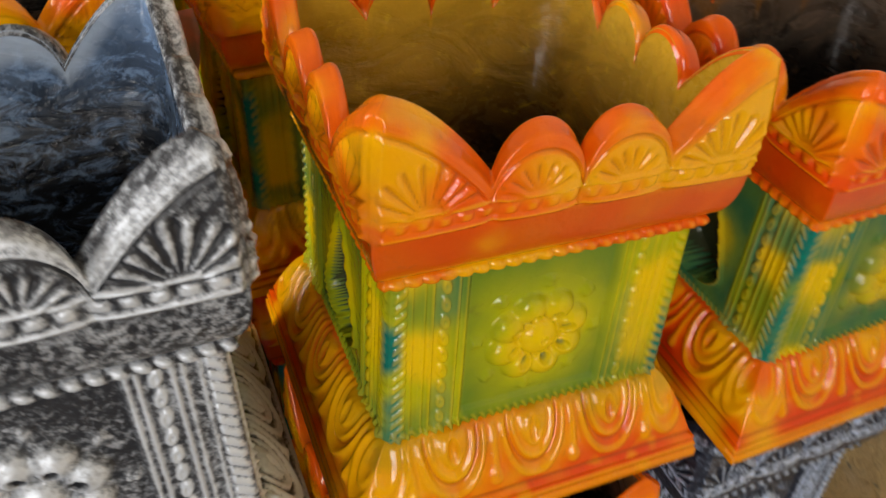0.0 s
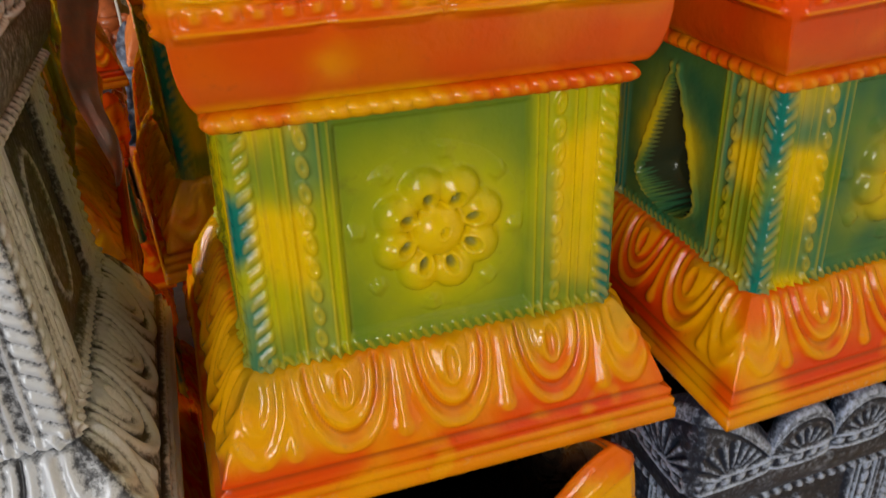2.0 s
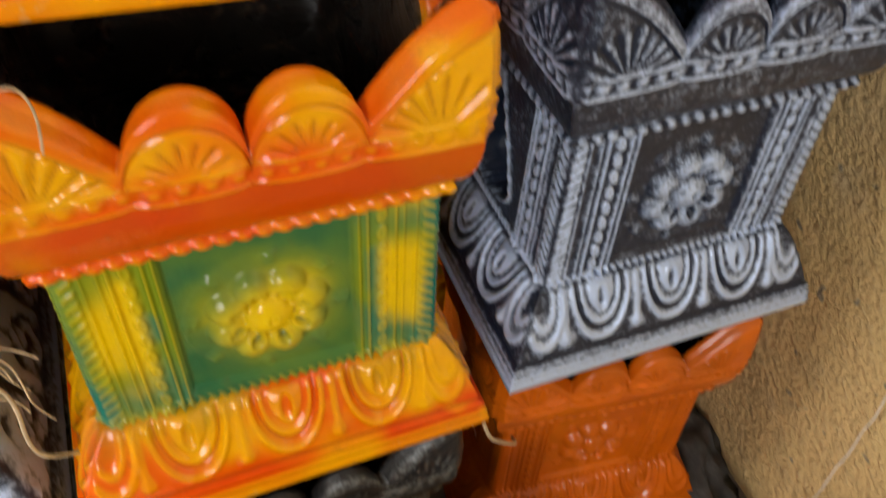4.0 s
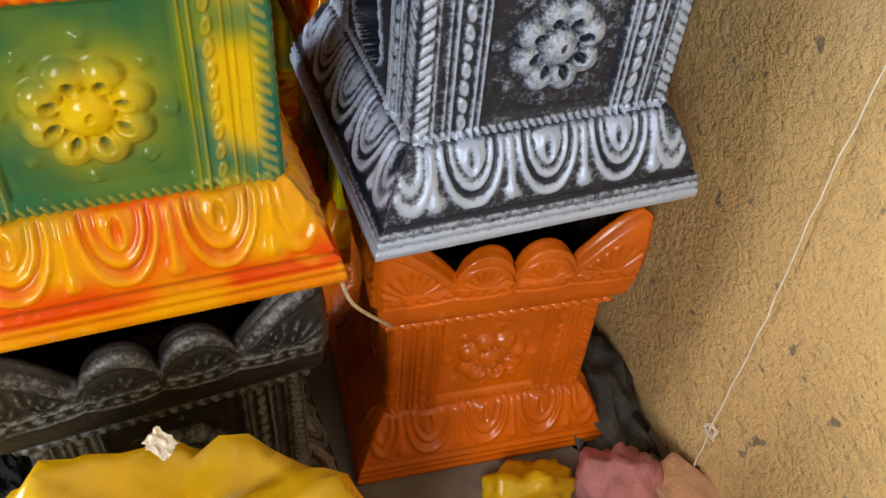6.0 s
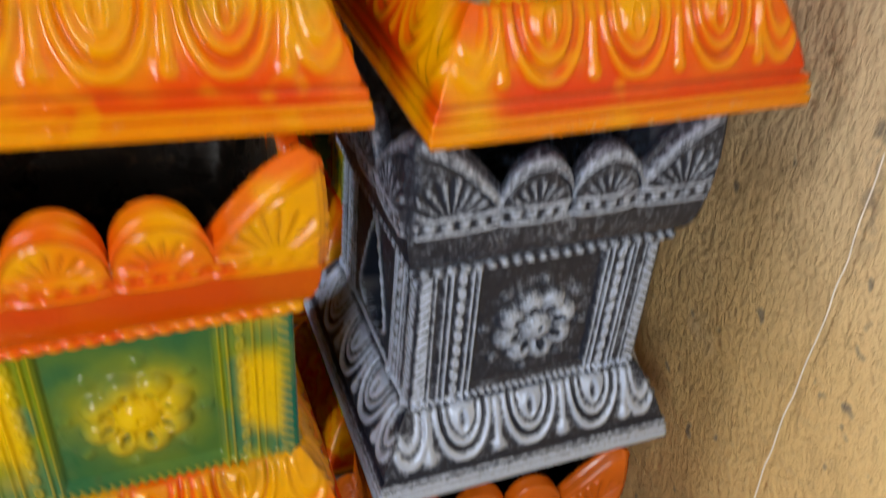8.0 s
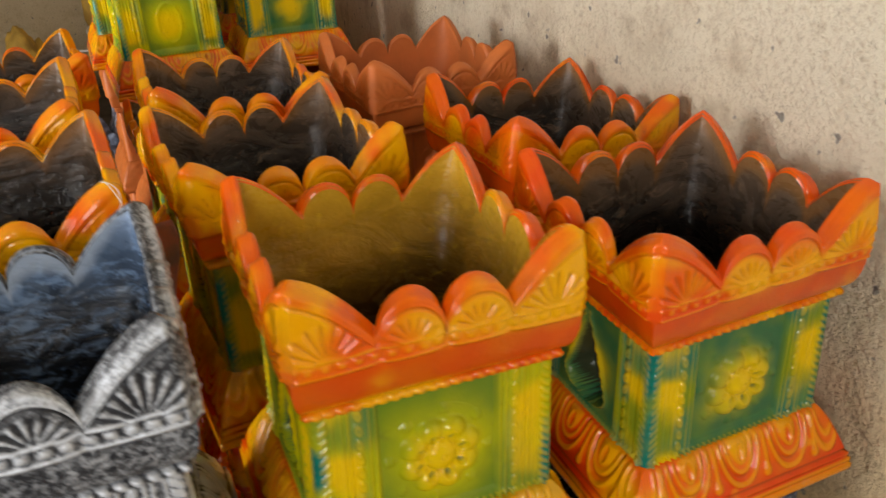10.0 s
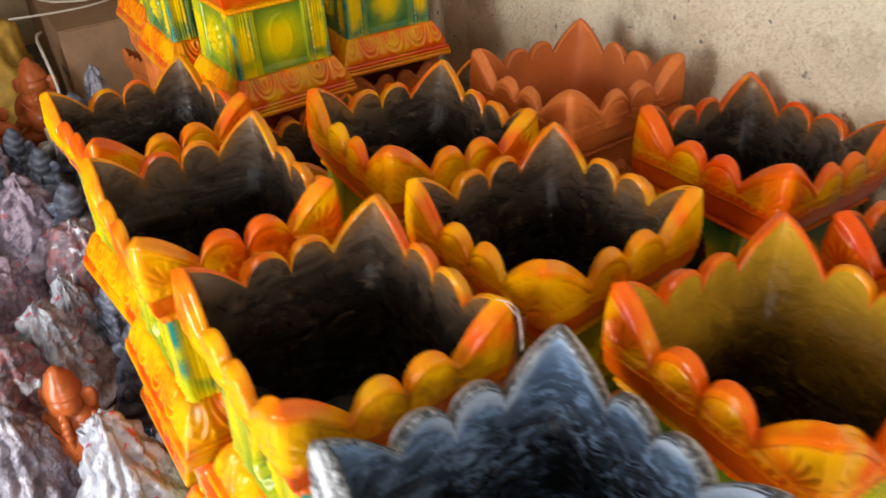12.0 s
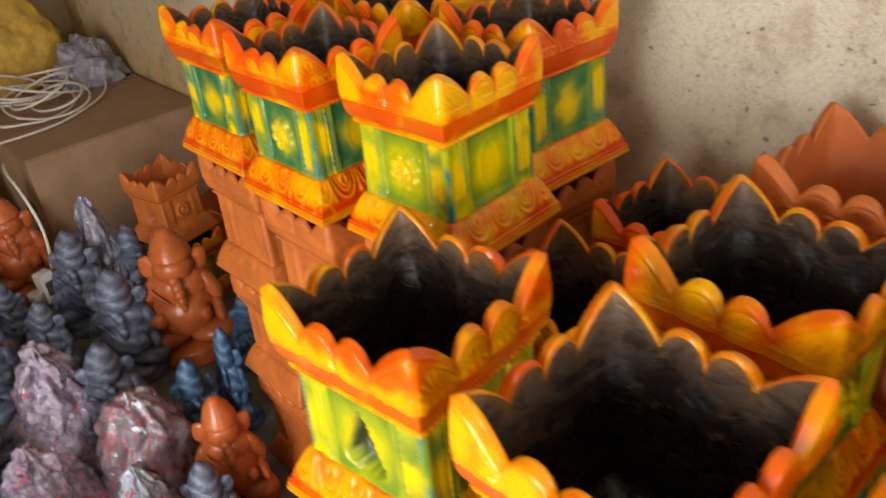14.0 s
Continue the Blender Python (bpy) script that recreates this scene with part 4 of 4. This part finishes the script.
spot = min(sheet.data.vertices, key=lambda v: (v.co.x - 0.055) ** 2 + (v.co.y - 0.015) ** 2 - 0.03 * v.co.z)
bm = bmesh.new()
bmesh.ops.create_grid(bm, x_segments=6, y_segments=8, size=1)
for v in bm.verts:
    v.co = Vector((v.co.x * 0.007 + 0.004 * noise.noise(v.co * 3), v.co.y * 0.009 + 0.003 * noise.noise(v.co * 4), 0.003 * noise.noise(v.co * 2)))
bmesh.ops.solidify(bm, geom=bm.faces[:], thickness=0.0012)
scrap = part("torn_label", bm, M_FLOWER)
scrap.matrix_world = Matrix.Translation(Vector((-0.05, -0.315, 0.003)) + spot.co) @ spot.normal.to_track_quat("Z", "Y").to_matrix().to_4x4()
tagged(scrap, "torn white paper label on the yellow sheet", "label")
crumple("yellow_rag", M_YCLOTH, (0.33, -0.215, 0.0), (0.05, 0.035, 0.035), 14, "crumpled yellow rag on the floor", "rag", 0.35, 4)
crumple("pink_rag", M_PINK, (0.43, -0.245, 0.0), (0.045, 0.05, 0.055), 12, "dusty pink cloth with frayed edge", "rag", 0.35, 4)
crumple("rubble", M_RAG, (0.463, -0.09, 0.0), (0.048, 0.11, 0.035), 18, "dark rubble and ash by the wall", "rubble", 0.6, 4, 4.0)
brick = part("broken_brick", box_bm(-0.03, 0.03, -0.035, 0.035, 0, 0.045, 0.006), M_BRICK)
for v in brick.data.vertices:
    v.co += Vector((1, 0.6, 0.4)) * 0.005 * noise.noise(v.co * 40)
brick.matrix_world = pose(0.482, -0.275, 0.004, 0, 0, 25)
tagged(brick, "piece of pale broken brick by the wall", "brick")

# strings
pts = [(0.507 - 0.002 * abs(math.sin(k * 1.7)), -0.258 + 0.040 * (k / 30) + 0.0012 * math.sin(k * 2.1) + 0.0015 * math.sin(k * 0.45), 0.04 + 0.68 * k / 30) for k in range(31)]
knot = [(0.505 + 0.006 * math.sin(k * 2.4), -0.254 + 0.012 * math.cos(k * 1.9), 0.115 + 0.009 * math.sin(k * 1.3)) for k in range(14)]
curve_thing("wall_string", M_THREAD, [pts, knot], 0.0007, "white knotted cotton string hanging down the wall", "string")
curve_thing("jute_cord", M_JUTE, [[(0.126, -0.185, 0.384), (0.130, -0.189, 0.366), (0.142, -0.184, 0.345), (0.158, -0.178, 0.322), (0.172, -0.168, 0.298), (0.178, -0.150, 0.275)]], 0.0016, "frayed pale jute cord between two planters", "cord")
curve_thing("jute_cord", M_JUTE, [[(-0.135, -0.178, 0.72), (-0.10, -0.19, 0.752), (-0.090, -0.186, 0.735), (-0.096, -0.184, 0.71)]], 0.0006, "frayed pale jute cord over a planter's edge", "cord")
curve_thing("jute_cord", M_JUTE, [[(-0.182, -0.17, 0.60), (-0.155, -0.20, 0.592), (-0.150, -0.2, 0.575), (-0.157, -0.2, 0.53), (-0.150, -0.2, 0.515), (-0.14, -0.19, 0.50)]], 0.0012, "frayed pale jute cord beside a planter", "cord")
curve_thing("cotton_string", M_THREAD, [[(-0.226, 0.174, 1.100), (-0.216, 0.165, 1.101), (-0.209, 0.158, 1.087), (-0.217, 0.146, 1.073), (-0.222, 0.136, 1.059)], [(-0.222, 0.170, 1.101), (-0.212, 0.158, 1.088), (-0.210, 0.152, 1.070), (-0.214, 0.145, 1.052)]], 0.0004, "frayed white string over a planter's corner leaf", "string")

# torn pink film caught between two planters
bm = bmesh.new()
rows = []
for k in range(25):
    t = k / 24
    w = 0.017 * (1 - t) ** 0.7 + 0.0015
    cx, cy, cz = -0.186 - 0.006 * t + 0.006 * math.sin(t * 9), 0.200 + 0.012 * math.sin(t * 6), 1.035 - 0.205 * t
    rows.append([bm.verts.new((cx + w * (j / 3 - 1) + 0.003 * noise.noise((j, t * 7, 1)), cy + 0.007 * noise.noise((j * 0.8, t * 6, 4)), cz)) for j in range(7)])
for a, b in zip(rows, rows[1:]):
    for j in range(6):
        bm.faces.new((a[j], a[j + 1], b[j + 1], b[j])).smooth = True
bmesh.ops.solidify(bm, geom=bm.faces[:], thickness=0.0008)
M_SALMON = simple("salmon_plastic_film", (0.66, 0.27, 0.18), 0.35, 0.35, 26.0, 0.3, second=(0.42, 0.30, 0.24))
tagged(part("plastic_strip", bm, M_SALMON), "torn salmon pink plastic strip hanging between two planters", "plastic strip")

# white pipe with a junction box among the idols
pipe = new("drain_pipe")
tagged(pipe, "short white plastic pipe standing among the idols", "pipe")
bm = bmesh.new()
lathe(bm, ((0.022, 0.0), (0.022, 0.150), (0.026, 0.151), (0.026, 0.178), (0.025, 0.180), (0.020, 0.180), (0.019, 0.178), (0.019, 0.06)), 24)
for f in bm.faces:
    f.smooth = len(f.verts) == 4
part("pipe", bm, M_PLASTIC_W, pipe)
part("junction_box", box_bm(0.022, 0.075, -0.022, 0.022, 0.120, 0.235, 0.005), M_PLASTIC_W, pipe, "white plastic junction box")
part("mouth", box_bm(0.034, 0.062, -0.0235, -0.0215, 0.150, 0.205, 0.0004), M_RAG, pipe, "dark slot in the box")
pipe.matrix_world = pose(-0.455, 3.02, 0.0, 0, 0, 18)

# loose straw fibres beside the middle planter
rnd = random.Random(31)
for k in range(7):
    x, y, z = -0.172 + rnd.uniform(-0.012, 0.012), -0.178 + rnd.uniform(-0.012, 0.008), 0.625 + rnd.uniform(-0.02, 0.015)
    path = [(x, y, z)]
    for j in range(4):
        x, y, z = x + rnd.uniform(-0.004, 0.014), y + rnd.uniform(-0.006, 0.003), z - rnd.uniform(0.004, 0.022)
        path.append((x, y, z))
    tagged(curve_thing("straw_fibre", M_JUTE, [path], 0.0005, "", ""), "thin pale straw fibre caught beside a planter", "straw", "loose straw")
